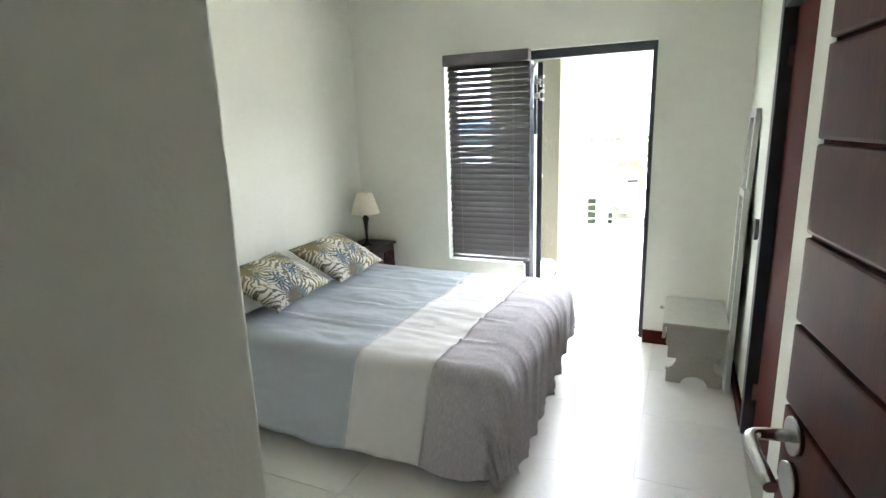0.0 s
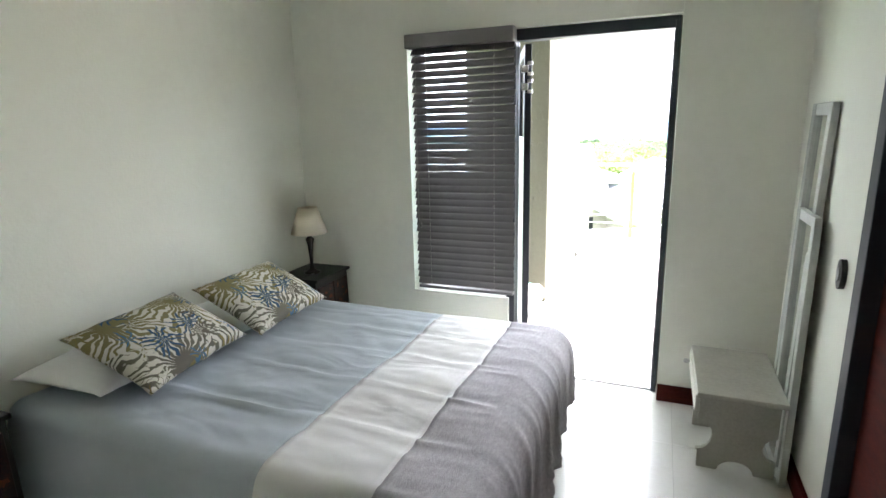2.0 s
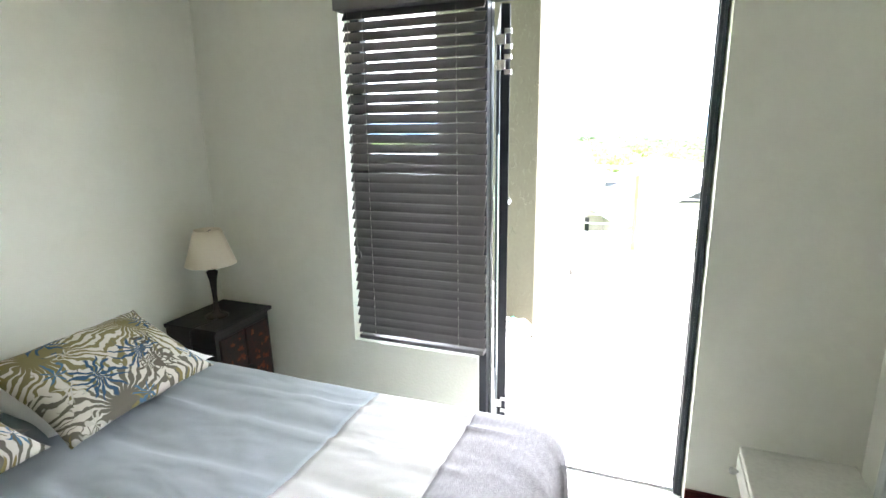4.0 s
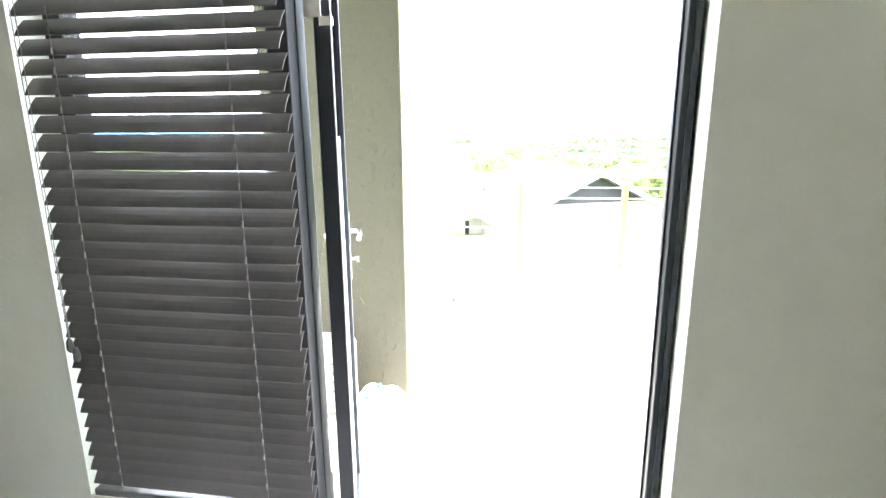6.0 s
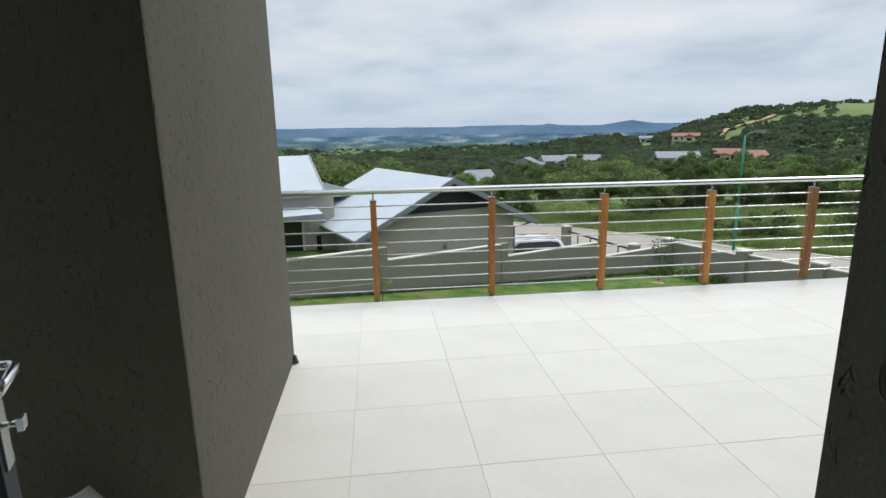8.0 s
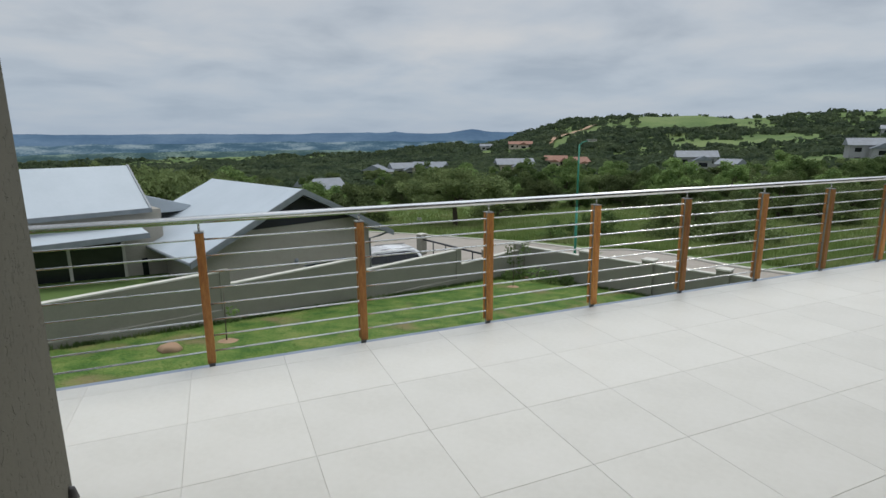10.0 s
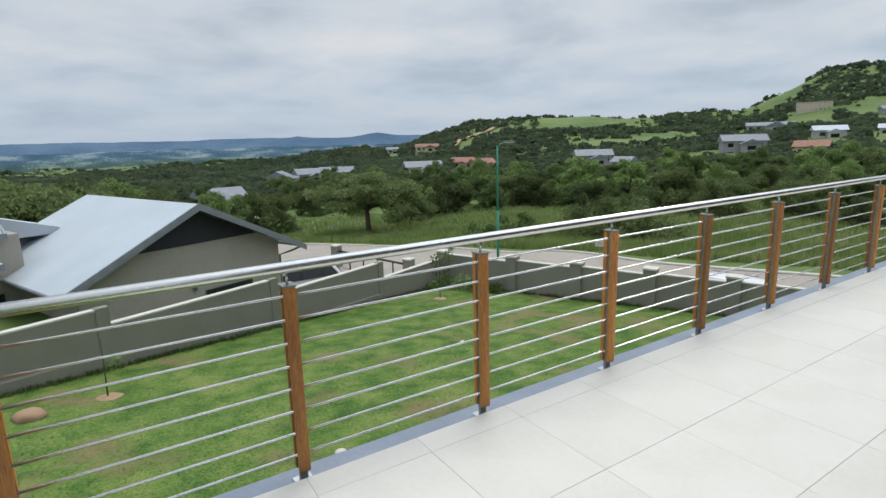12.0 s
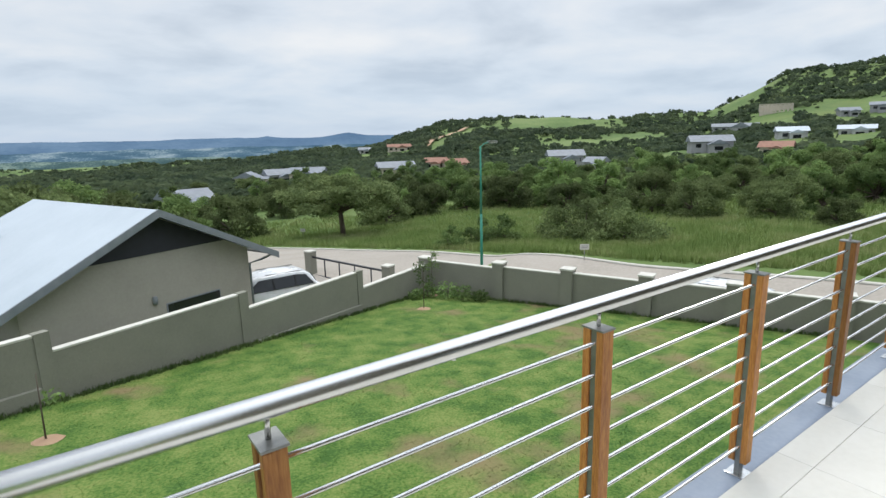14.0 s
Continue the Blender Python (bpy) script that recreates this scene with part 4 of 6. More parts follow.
def ground(x, y):
    u, v = lot(x, y)
    near = -4.7 - 0.09 * max(-20, min(0, u)) - 0.04 * max(-14, min(3, v)) - 0.06 * max(0, min(u, 9))
    near = min(near, -2.75)
    near -= 0.50 * ease((v - 0.2) / 1.4) * ease((u + 6.0) / 2.0) + 0.55 * ease((u - 0.8) / 1.5) * ease((-1.0 - v) / 6.0)
    near -= 0.28 * ease((v - 1.5) / 1.5) * ease((u + 6) / 2) * (1 - ease((u + 0.5) / 3))
    dx, dy = x - EYE0[0], y - EYE0[1]
    r = math.hypot(dx, dy)
    if r < 24:
        return near
    az = math.degrees(math.atan2(dx, dy))
    lr = math.log(max(r, RANGES[0]))
    el = by_bearing(RISE[RANGES[-1]], az)
    for a, b in zip(RANGES, RANGES[1:]):
        if r <= b:
            k = min(1, max(0, (lr - math.log(a)) / (math.log(b) - math.log(a))))
            el = by_bearing(RISE[a], az) * (1 - k) + by_bearing(RISE[b], az) * k
            break
    far = EYE0[2] + r * math.tan(radians(el))
    lump = noise.fractal(Vector((x * 0.012, y * 0.012, 1.7)), 1.0, 2.0, 4)
    far += lump * min(9.0, max(0.0, (r - 120) * 0.016))
    k = ease((r - 24) / 12)
    return near * (1 - k) + far * k


def veg(name, colours, scale, fine=0.4, vary=0.0, rough=0.85, patch=None, patch_scale=0.3):
    """Plant colours in two scales; patch: a second colour breaking through in spots."""
    m = material(name, colours, scale=scale, rough=rough, fine=fine, bump=0.6, bump_scale=scale * 12, vary=vary, spec=0.15, span=0.11)
    if patch:
        t = m.node_tree
        n, l = t.nodes, t.links
        b = n["Principled BSDF"]
        src = b.inputs["Base Color"].links[0].from_socket
        co = n.new("ShaderNodeTexCoord")
        pn = n.new("ShaderNodeTexNoise")
        pn.inputs["Scale"].default_value, pn.inputs["Detail"].default_value = patch_scale, 5.0
        l.new(co.outputs["Object"], pn.inputs["Vector"])
        mr = n.new("ShaderNodeMapRange")
        mr.inputs[1].default_value, mr.inputs[2].default_value = patch[1], patch[2]
        l.new(pn.outputs["Fac"], mr.inputs[0])
        mx = n.new("ShaderNodeMix"); mx.data_type = "RGBA"
        l.new(mr.outputs[0], mx.inputs[0]); l.new(src, mx.inputs[6])
        mx.inputs[7].default_value = (*patch[0], 1)
        l.new(mx.outputs[2], b.inputs["Base Color"])
    return m


M_LAWN = veg("mown_lawn", [(0.040, 0.096, 0.018), (0.090, 0.154, 0.032), (0.165, 0.205, 0.060)], 1.6, 0.45, patch=((0.185, 0.150, 0.075), 0.56, 0.70), patch_scale=0.55)
M_VELD = veg("veld_grass", [(0.074, 0.122, 0.036), (0.104, 0.156, 0.048), (0.140, 0.186, 0.068)], 0.03, 0.35, patch=((0.12, 0.16, 0.05), 0.56, 0.66), patch_scale=0.02)
# aerial haze painted into the hills' own colour, bluest on the farthest range
M_HAZE = material("haze_painted_hills", [(0.062, 0.105, 0.165), (0.082, 0.132, 0.195), (0.115, 0.17, 0.235)], scale=0.0022, rough=1.0, fine=0.25, spec=0.0)
# greener tints here: less haze is painted into the nearer ridges
M_HAZE2 = material("haze_painted_foothills", [(0.042, 0.080, 0.112), (0.064, 0.110, 0.145), (0.19, 0.24, 0.26)], scale=0.008, rough=1.0, fine=0.35, spec=0.0, span=0.10, stretch=(1, 1, 5))
M_HAZE3 = material("haze_painted_valley", [(0.036, 0.066, 0.070), (0.056, 0.092, 0.092), (0.15, 0.20, 0.17)], scale=0.016, rough=1.0, fine=0.35, spec=0.0, span=0.10, stretch=(1, 1, 4))
M_LEAF = veg("acacia_leaf", [(0.082, 0.112, 0.046), (0.128, 0.168, 0.066), (0.18, 0.222, 0.092)], 0.6, 0.4, vary=0.4)
M_LEAF2 = veg("bush_leaf", [(0.095, 0.155, 0.055), (0.155, 0.228, 0.078), (0.225, 0.305, 0.110)], 0.6, 0.4, vary=0.45)
# far greens are dulled towards grey-blue, so haze sits in the leaf colour
M_FARLEAF = veg("far_woods", [(0.050, 0.074, 0.046), (0.076, 0.104, 0.058), (0.110, 0.142, 0.074)], 0.05, 0.4)


def leafy(m, amount):
    """Lets light through thin leaves."""
    n, l = m.node_tree.nodes, m.node_tree.links
    b = n["Principled BSDF"]
    tr = n.new("ShaderNodeBsdfTranslucent")
    l.new(b.inputs["Base Color"].links[0].from_socket, tr.inputs[0])
    mx = n.new("ShaderNodeMixShader")
    mx.inputs[0].default_value = amount
    l.new(b.outputs[0], mx.inputs[1]); l.new(tr.outputs[0], mx.inputs[2])
    l.new(mx.outputs[0], n["Material Output"].inputs["Surface"])


for leaf_material, amount in ((M_LEAF, 0.35), (M_LEAF2, 0.35), (M_FARLEAF, 0.5)):
    leafy(leaf_material, amount)
M_BARK = material("bark", [(0.06, 0.045, 0.033), (0.12, 0.095, 0.07)], scale=6, rough=0.95, bump=0.5, bump_scale=20, stretch=(1, 1, 0.3))
M_GRASSB = veg("long_grass", [(0.165, 0.235, 0.07), (0.225, 0.29, 0.095), (0.31, 0.335, 0.15)], 0.25, 0.4)
M_ROAD = material("concrete_paving", [(0.25, 0.225, 0.19), (0.30, 0.27, 0.23), (0.34, 0.31, 0.27)], scale=0.5, rough=0.9, fine=0.5, bump=0.2, bump_scale=25)
M_KERB = material("kerb_concrete", [(0.42, 0.40, 0.35), (0.52, 0.50, 0.45)], scale=3, rough=0.9)
M_GWALL = plaster("garden_wall_plaster", (0.22, 0.215, 0.175), 1.2)
M_COPING = material("coping_paint", [(0.46, 0.445, 0.395), (0.57, 0.555, 0.50)], scale=4, rough=0.85)
M_NWALL = plaster("house_plaster", (0.36, 0.335, 0.29), 0.8)
M_ROOF = material("metal_roof", [(0.38, 0.43, 0.47), (0.44, 0.49, 0.53)], scale=0.6, rough=0.6, fine=0.2)
M_FASCIA = material("grey_fascia", [(0.17, 0.19, 0.21), (0.24, 0.26, 0.28)], scale=3, rough=0.5)
M_CHAR = material("charcoal_cladding", [(0.016, 0.016, 0.024), (0.026, 0.027, 0.038)], scale=4, rough=0.7)
M_DKGLASS = material("dark_window", [(0.012, 0.014, 0.016), (0.02, 0.022, 0.024)], scale=2, rough=0.08)
M_TERRA = material("clay_roof", [(0.22, 0.11, 0.08), (0.30, 0.17, 0.12)], scale=1.0, rough=0.9)
M_SLATE = material("slate_roof", [(0.13, 0.15, 0.17), (0.20, 0.22, 0.25)], scale=0.8, rough=0.6)
M_SAND = material("bare_earth", [(0.28, 0.17, 0.10), (0.38, 0.26, 0.17)], scale=0.2, rough=1.0)
M_GREENPAINT = material("green_pole_paint", [(0.015, 0.16, 0.10), (0.03, 0.24, 0.16)], scale=6, rough=0.5)
M_CARPAINT = material("silver_car_paint", [(0.70, 0.71, 0.72), (0.75, 0.76, 0.77)], scale=1, rough=0.28, metal=0.15, coat=0.6)
M_TYRE = material("tyre_rubber", [(0.012, 0.012, 0.012), (0.025, 0.025, 0.025)], scale=20, rough=0.9)
M_LAMPGLASS = material("lamp_lens", [(0.75, 0.75, 0.72), (0.8, 0.8, 0.78)], scale=5, rough=0.2)
M_SACK = material("woven_sack", [(0.62, 0.62, 0.60), (0.74, 0.74, 0.72)], scale=10, rough=0.6, bump=0.3, bump_scale=120)
M_PRINT = material("green_print", [(0.02, 0.24, 0.16), (0.04, 0.32, 0.22)], scale=20, rough=0.6)
M_INK = material("grey_print", [(0.20, 0.20, 0.20), (0.30, 0.30, 0.30)], scale=20, rough=0.7)


def sheet():
    rs = [0.0] + [3.0 * 1.055 ** i for i in range(132)]
    rs = [r for r in rs if r < 3300]
    n = 300
    bm = bmesh.new()
    c = bm.verts.new((0, 7.5, ground(0, 7.5)))
    rings = []
    for r in rs[1:]:
        ring = []
        for i in range(n):
            a = 2 * math.pi * i / n
            x, y = r * math.sin(a), 7.5 + r * math.cos(a)
            z = ground(x, y)
            if -0.5 < x < 16 and y < 8.4 and y > -3:
                z = min(z, -3.0)
            ring.append(bm.verts.new((x, y, z)))
        rings.append(ring)
    for i in range(n):
        bm.faces.new((c, rings[0][i], rings[0][(i + 1) % n])).smooth = True
    for a, b in zip(rings, rings[1:]):
        for i in range(n):
            j = (i + 1) % n
            bm.faces.new((a[i], b[i], b[j], a[j])).smooth = True
    ob = structure("ground", bm, M_VELD, "green veld and wooded slopes falling to a wide valley", "ground")
    return ob


land = sheet()


def strip(name, mat, label, category, u0, u1, v0, v1, lift, edge=None, nu=40, nv=40, thick=0.0):
    """A patch that lies on the ground, given in the plots' own directions."""
    bm = bmesh.new()
    g = []
    for i in range(nu + 1):
        row = []
        for j in range(nv + 1):
            v = v0 + (v1 - v0) * j / nv
            a, b = (edge(v) if edge else (u0, u1))
            u = a + (b - a) * i / nu
            x, y = world_of(u, v)
            row.append(bm.verts.new((x, y, ground(x, y) + lift)))
        g.append(row)
    for i in range(nu):
        for j in range(nv):
            bm.faces.new((g[i][j], g[i + 1][j], g[i + 1][j + 1], g[i][j + 1])).smooth = True
    ob = structure(name, bm, mat, label, category)
    if thick:
        so = ob.modifiers.new("thickness", "SOLIDIFY"); so.thickness = thick; so.offset = 0
    return ob


strip("lawn", M_LAWN, "mown green lawn with bare brown patches", "lawn", -24, 0.4, -26, 0.1, 0.02, nu=60, nv=60)


def road_edges(v):
    far = 10.6 + 0.10 * max(0, v - 10)
    near = 2.3 - 0.35 * max(0, min(v, 14) - 2)
    return near, far


strip("road", M_ROAD, "pale concrete-paved estate road", "road", 0, 0, -70, 45, 0.035, edge=road_edges, nu=10, nv=120)
strip("kerb_far", M_KERB, "pale concrete kerb along the road", "kerb", 0, 0, -70, 45, 0.06, edge=lambda v: (road_edges(v)[1], road_edges(v)[1] + 0.25), nu=2, nv=120, thick=0.12)
strip("driveway", M_ROAD, "pale paved driveway beside the neighbouring house", "driveway", -4.0, 3.5, 0.6, 12, 0.025, nu=16, nv=20)


# ---- garden walls ----
def wall_run(name, label, spans, along):
    """spans: (start, end, top) along the wall's own line; the base follows the ground."""
    w = tagged(thing(name, label, "wall", (0, 0, 0)), kind="structure")
    for a, b, top in spans:
        pts = []
        bm = bmesh.new()
        n = 6
        rows = []
        for i in range(n + 1):
            k = a + (b - a) * i / n
            cross = []
            for o in (-0.09, 0.09):
                x, y = along(k, o)
                zb = ground(x, y) - 0.4
                cross.append((bm.verts.new((x, y, zb)), bm.verts.new((x, y, top - 0.04))))
            rows.append(cross)
        for r, s in zip(rows, rows[1:]):
            bm.faces.new((r[0][0], s[0][0], s[0][1], r[0][1]))
            bm.faces.new((r[1][0], s[1][0], s[1][1], r[1][1]))
            bm.faces.new((r[0][1], s[0][1], s[1][1], r[1][1]))
        for r in (rows[0], rows[-1]):
            bm.faces.new((r[0][0], r[0][1], r[1][1], r[1][0]))
        part("wall_panel", bm, M_GWALL, w)
        bm = bmesh.new()
        vs = []
        for k in (a, b):
            for o in (-0.10, 0.10):
                x, y = along(k, o)
                vs.append([bm.verts.new((x, y, top - 0.04)), bm.verts.new((x, y, top))])
        q = [vs[0], vs[1], vs[3], vs[2]]
        bm.faces.new([p[1] for p in q]); bm.faces.new([p[0] for p in q][::-1])
        for i in range(4):
            j = (i + 1) % 4
            bm.faces.new((q[i][0], q[j][0], q[j][1], q[i][1]))
        part("coping", bm, M_COPING, w, "pale coping")
    return w


def side_line(k, o):
    return world_of(k, o)


def front_line(k, o):
    return world_of(0.62 + o, k)


def pier_on(parent, along, k, top, s=0.21):
    x, y = along(k, 0)
    m = Matrix.Translation((x, y, 0)) @ Matrix.Rotation(LA, 4, "Z")
    bm = bmesh.new()
    box(bm, -s, s, -s, s, ground(x, y) - 0.4, top - 0.06, m)
    part("pillar", bm, M_GWALL, parent)
    bm = bmesh.new()
    box(bm, -s - 0.03, s + 0.03, -s - 0.03, s + 0.03, top - 0.06, top, m)
    part("pillar_cap", bm, M_COPING, parent)


gw = wall_run("wall_garden_side", "stepped grey plastered boundary wall with pale coping", [(-26, -22, -1.30), (-22, -17.6, -1.65), (-17.6, -12.9, -2.04), (-12.9, -8.2, -2.44), (-8.2, -3.45, -2.90), (-3.45, 0.6, -3.52)], side_line)
for k, top in ((-17.6, -1.62), (-12.9, -2.02), (-8.2, -2.42), (-3.45, -2.88)):
    x, y = side_line(k - 0.14, -0.02)
    bm = bmesh.new()
    box(bm, -0.14, 0.14, -0.10, 0.10, ground(x, y) - 0.3, top, Matrix.Translation((x, y, 0)) @ Matrix.Rotation(LA, 4, "Z"))
    part("buttress", bm, M_GWALL, gw)
for a, b, z in ((-17.5, -13.2, -2.95), (-8.0, -3.6, -3.92)):
    bm = bmesh.new()
    p0, p1 = side_line(a, -0.16), side_line(b, -0.16)
    q0, q1 = side_line(a, 0), side_line(b, 0)
    dz = 0.18
    vs = [(p0[0], p0[1], z), (p1[0], p1[1], z - dz), (q1[0], q1[1], z - dz + 0.04), (q0[0], q0[1], z + 0.04)]
    up = [bm.verts.new(v) for v in vs]
    lo = [bm.verts.new((v[0], v[1], -5.2)) for v in vs]
    bm.faces.new(up); bm.faces.new(lo[::-1])
    for i in range(4):
        j = (i + 1) % 4
        bm.faces.new((up[i], up[j], lo[j], lo[i]))
    part("footing", bm, M_GWALL, gw)
fw = wall_run("wall_garden_front", "grey plastered front boundary wall with pillars", [(0.1, -3.4, -3.34), (-3.4, -6.1, -3.26), (-6.1, -8.75, -3.20), (-8.75, -11.3, -3.14), (-11.3, -14.0, -3.10), (-14.0, -16.7, -3.06), (-16.7, -19.4, -3.0), (-19.4, -24.8, -2.9)], front_line)
for k, top in ((0.0, -3.22), (-3.4, -3.10), (-6.1, -3.05), (-8.75, -2.97), (-11.3, -2.93), (-14.0, -2.92), (-16.7, -2.86), (-19.4, -2.8)):
    pier_on(fw, front_line, k, top)


# ---- neighbouring house ----
def neighbour():
    h = thing("neighbour_house", "beige plastered bungalow with a pale metal gable roof", "house", (LOT[0], LOT[1], 0), 22)
    AP, EV = -0.36, -2.52
    UA, UL, UR = -8.2, -12.6, -3.8
    v0, v1 = 3.75, 12.3
    slope = (AP - EV) / (UR - UA)

    def under(u):
        return AP - abs(u - UA) * slope - 0.16
    bm = bmesh.new()
    prism(bm, [(-11.95, -6.0), (-4.7, -6.0), (-4.7, under(-4.7)), (UA, under(UA)), (-11.95, under(-11.95))], "y", 4.35, 12.0)
    part("wall", bm, M_NWALL, h)
    bm = bmesh.new()
    prism(bm, [(-10.75, -1.78), (-5.65, -1.78), (UA, AP - 0.20)], "y", 4.315, 4.35)
    part("gable_cladding", bm, M_CHAR, h, "charcoal timber cladding in the gable")
    for ue, s in ((UL, 1), (UR, -1)):
        bm = bmesh.new()
        prism(bm, [(UA, AP), (ue, EV), (ue, EV - 0.07), (UA, AP - 0.07)], "y", v0, v1)
        r = part("roof", bm, M_ROOF, h)
        bm = bmesh.new()
        k = v0 + 0.35
        while k < v1:
            m = Vector((UA, k, AP - 0.004)); q = Vector((ue, k, EV - 0.004))
            d = (q - m).normalized(); side = Vector((0, 0.02, 0)); up = Vector((0, 0, 0.007))
            a = [bm.verts.new(p) for p in (m - side, m + side, q + side, q - side)]
            b = [bm.verts.new(p + up) for p in (m - side * 0.5, m + side * 0.5, q + side * 0.5, q - side * 0.5)]
            bm.faces.new(b)
            for i in range(4):
                j = (i + 1) % 4
                bm.faces.new((a[i], a[j], b[j], b[i]))
            k += 0.48
        part("standing_seam", bm, M_ROOF, r)
        bm = bmesh.new()
        for off, w, hh in ((0.0, 0.06, 0.24), (-0.05, 0.05, 0.12)):
            prism(bm, [(UA, AP + 0.02 + off), (ue, EV + 0.02 + off), (ue, EV + 0.02 + off - hh), (UA, AP + 0.02 + off - hh)], "y", v0 - w + off * 0.3, v0)
        part("barge_board", bm, M_FASCIA, h, "grey painted barge board")
        bm = bmesh.new()
        path_tube(bm, [(ue, v0, EV - 0.06), (ue, v1, EV - 0.06)], 0.06, 8)
        part("gutter", bm, M_FASCIA, h)
    bm = bmesh.new()
    path_tube(bm, [(-3.85, 4.0, -2.6), (-4.2, 4.2, -2.75), (-4.62, 4.4, -2.85), (-4.62, 4.4, -5.2)], 0.045, 8)
    part("downpipe", bm, M_FASCIA, h)
    wi = part("window", boxes((-7.95, -6.05, 4.30, 4.345, -4.35, -3.52)), M_DKGLASS, h, "wide low dark window")
    part("window_frame", boxes((-7.99, -6.01, 4.325, 4.349, -3.56, -3.48), (-7.99, -7.95, 4.325, 4.349, -4.4, -3.56), (-6.05, -6.01, 4.325, 4.349, -4.4, -3.56)), M_FASCIA, wi)
    bm = bmesh.new()
    lathe(bm, [(0.0, -0.14), (0.07, -0.12), (0.08, 0.0), (0.07, 0.12), (0.0, 0.14)], 12, (-8.35, 4.30, -3.28))
    part("wall_light", bm, M_FASCIA, h)
    # rear and left wings
    bm = bmesh.new()
    box(bm, -24, -11.96, 8.2, 12.4, -6, -1.12)
    part("rear_wall", bm, M_NWALL, h)
    bm = bmesh.new()
    prism(bm, [(7.95, -1.06), (10.3, 0.52), (12.7, -1.06), (12.7, -1.16), (10.3, 0.41), (7.95, -1.17)], "x", -25, -12.42)
    part("rear_roof", bm, M_ROOF, h)
    bm = bmesh.new()
    prism(bm, [(7.9, -1.04), (10.3, 0.56), (12.75, -1.04), (12.75, -1.20), (10.3, 0.36), (7.9, -1.20)], "x", -12.42, -12.35)
    box(bm, -25, -12.42, 7.88, 7.95, -1.20, -1.03)
    part("rear_fascia", bm, M_FASCIA, h)
    bm = bmesh.new()
    prism(bm, [(-12.34, -0.62), (-10.2, -1.28), (-10.2, -1.5), (-12.34, -1.5)], "y", 9.9, 12.2)
    part("link_roof", bm, M_ROOF, h)
    bm = bmesh.new()
    prism(bm, [(6.9, -1.84), (8.2, -1.62), (8.2, -1.72), (6.9, -1.94)], "x", -25, -12.85)
    part("canopy", bm, M_ROOF, h)
    part("canopy_fascia", boxes((-25, -12.83, 6.84, 6.9, -2.02, -1.82)), M_FASCIA, h)
    # a flat dark panel stands in for the dark patio below the canopy
    part("patio_dark_panel", boxes((-18.5, -13.45, 8.14, 8.196, -5.4, -2.25)), M_DKGLASS, h, "flat dark panel across the patio opening")
    part("patio_window", boxes((-12.85, -12.65, 8.14, 8.196, -4.6, -3.0)), M_DKGLASS, h)
    for u in (-13.45, -15.2, -17.0):
        part("patio_frame", boxes((u - 0.05, u + 0.05, 8.10, 8.138, -5.4, -2.25)), M_COPING, h)
    return h


neighbour()


# ---- gate, cars, street furniture ----
def gate():
    x, y = world_of(1.4, 2.6)
    z = ground(x, y)
    g = thing("driveway_gate", "black steel driveway gate between two plastered pillars", "gate", (0, 0, 0))
    ends = [world_of(1.25, 2.5), world_of(2.0, 8.2)]
    for px, py in ends:
        m = Matrix.Translation((px, py, 0)) @ Matrix.Rotation(LA, 4, "Z")
        bm = bmesh.new()
        box(bm, -0.21, 0.21, -0.21, 0.21, ground(px, py) - 0.3, -4.04, m)
        part("pillar", bm, M_GWALL, g)
        bm = bmesh.new()
        box(bm, -0.24, 0.24, -0.24, 0.24, -4.04, -3.98, m)
        part("pillar_cap", bm, M_COPING, g)
    a, b = Vector((*ends[0], -4.3)), Vector((*ends[1], -4.3))
    for dz in (0.0, -0.95):
        bm = bmesh.new()
        tube(bm, a + Vector((0, 0, dz)), b + Vector((0, 0, dz)), 0.055, 8)
        part("gate_rail", bm, M_ALU, g)
    for i in range(1, 5):
        p = a.lerp(b, i / 5)
        bm = bmesh.new()
        tube(bm, p, p - Vector((0, 0, 0.95)), 0.035, 6)
        part("gate_bar", bm, M_ALU, g)


gate()


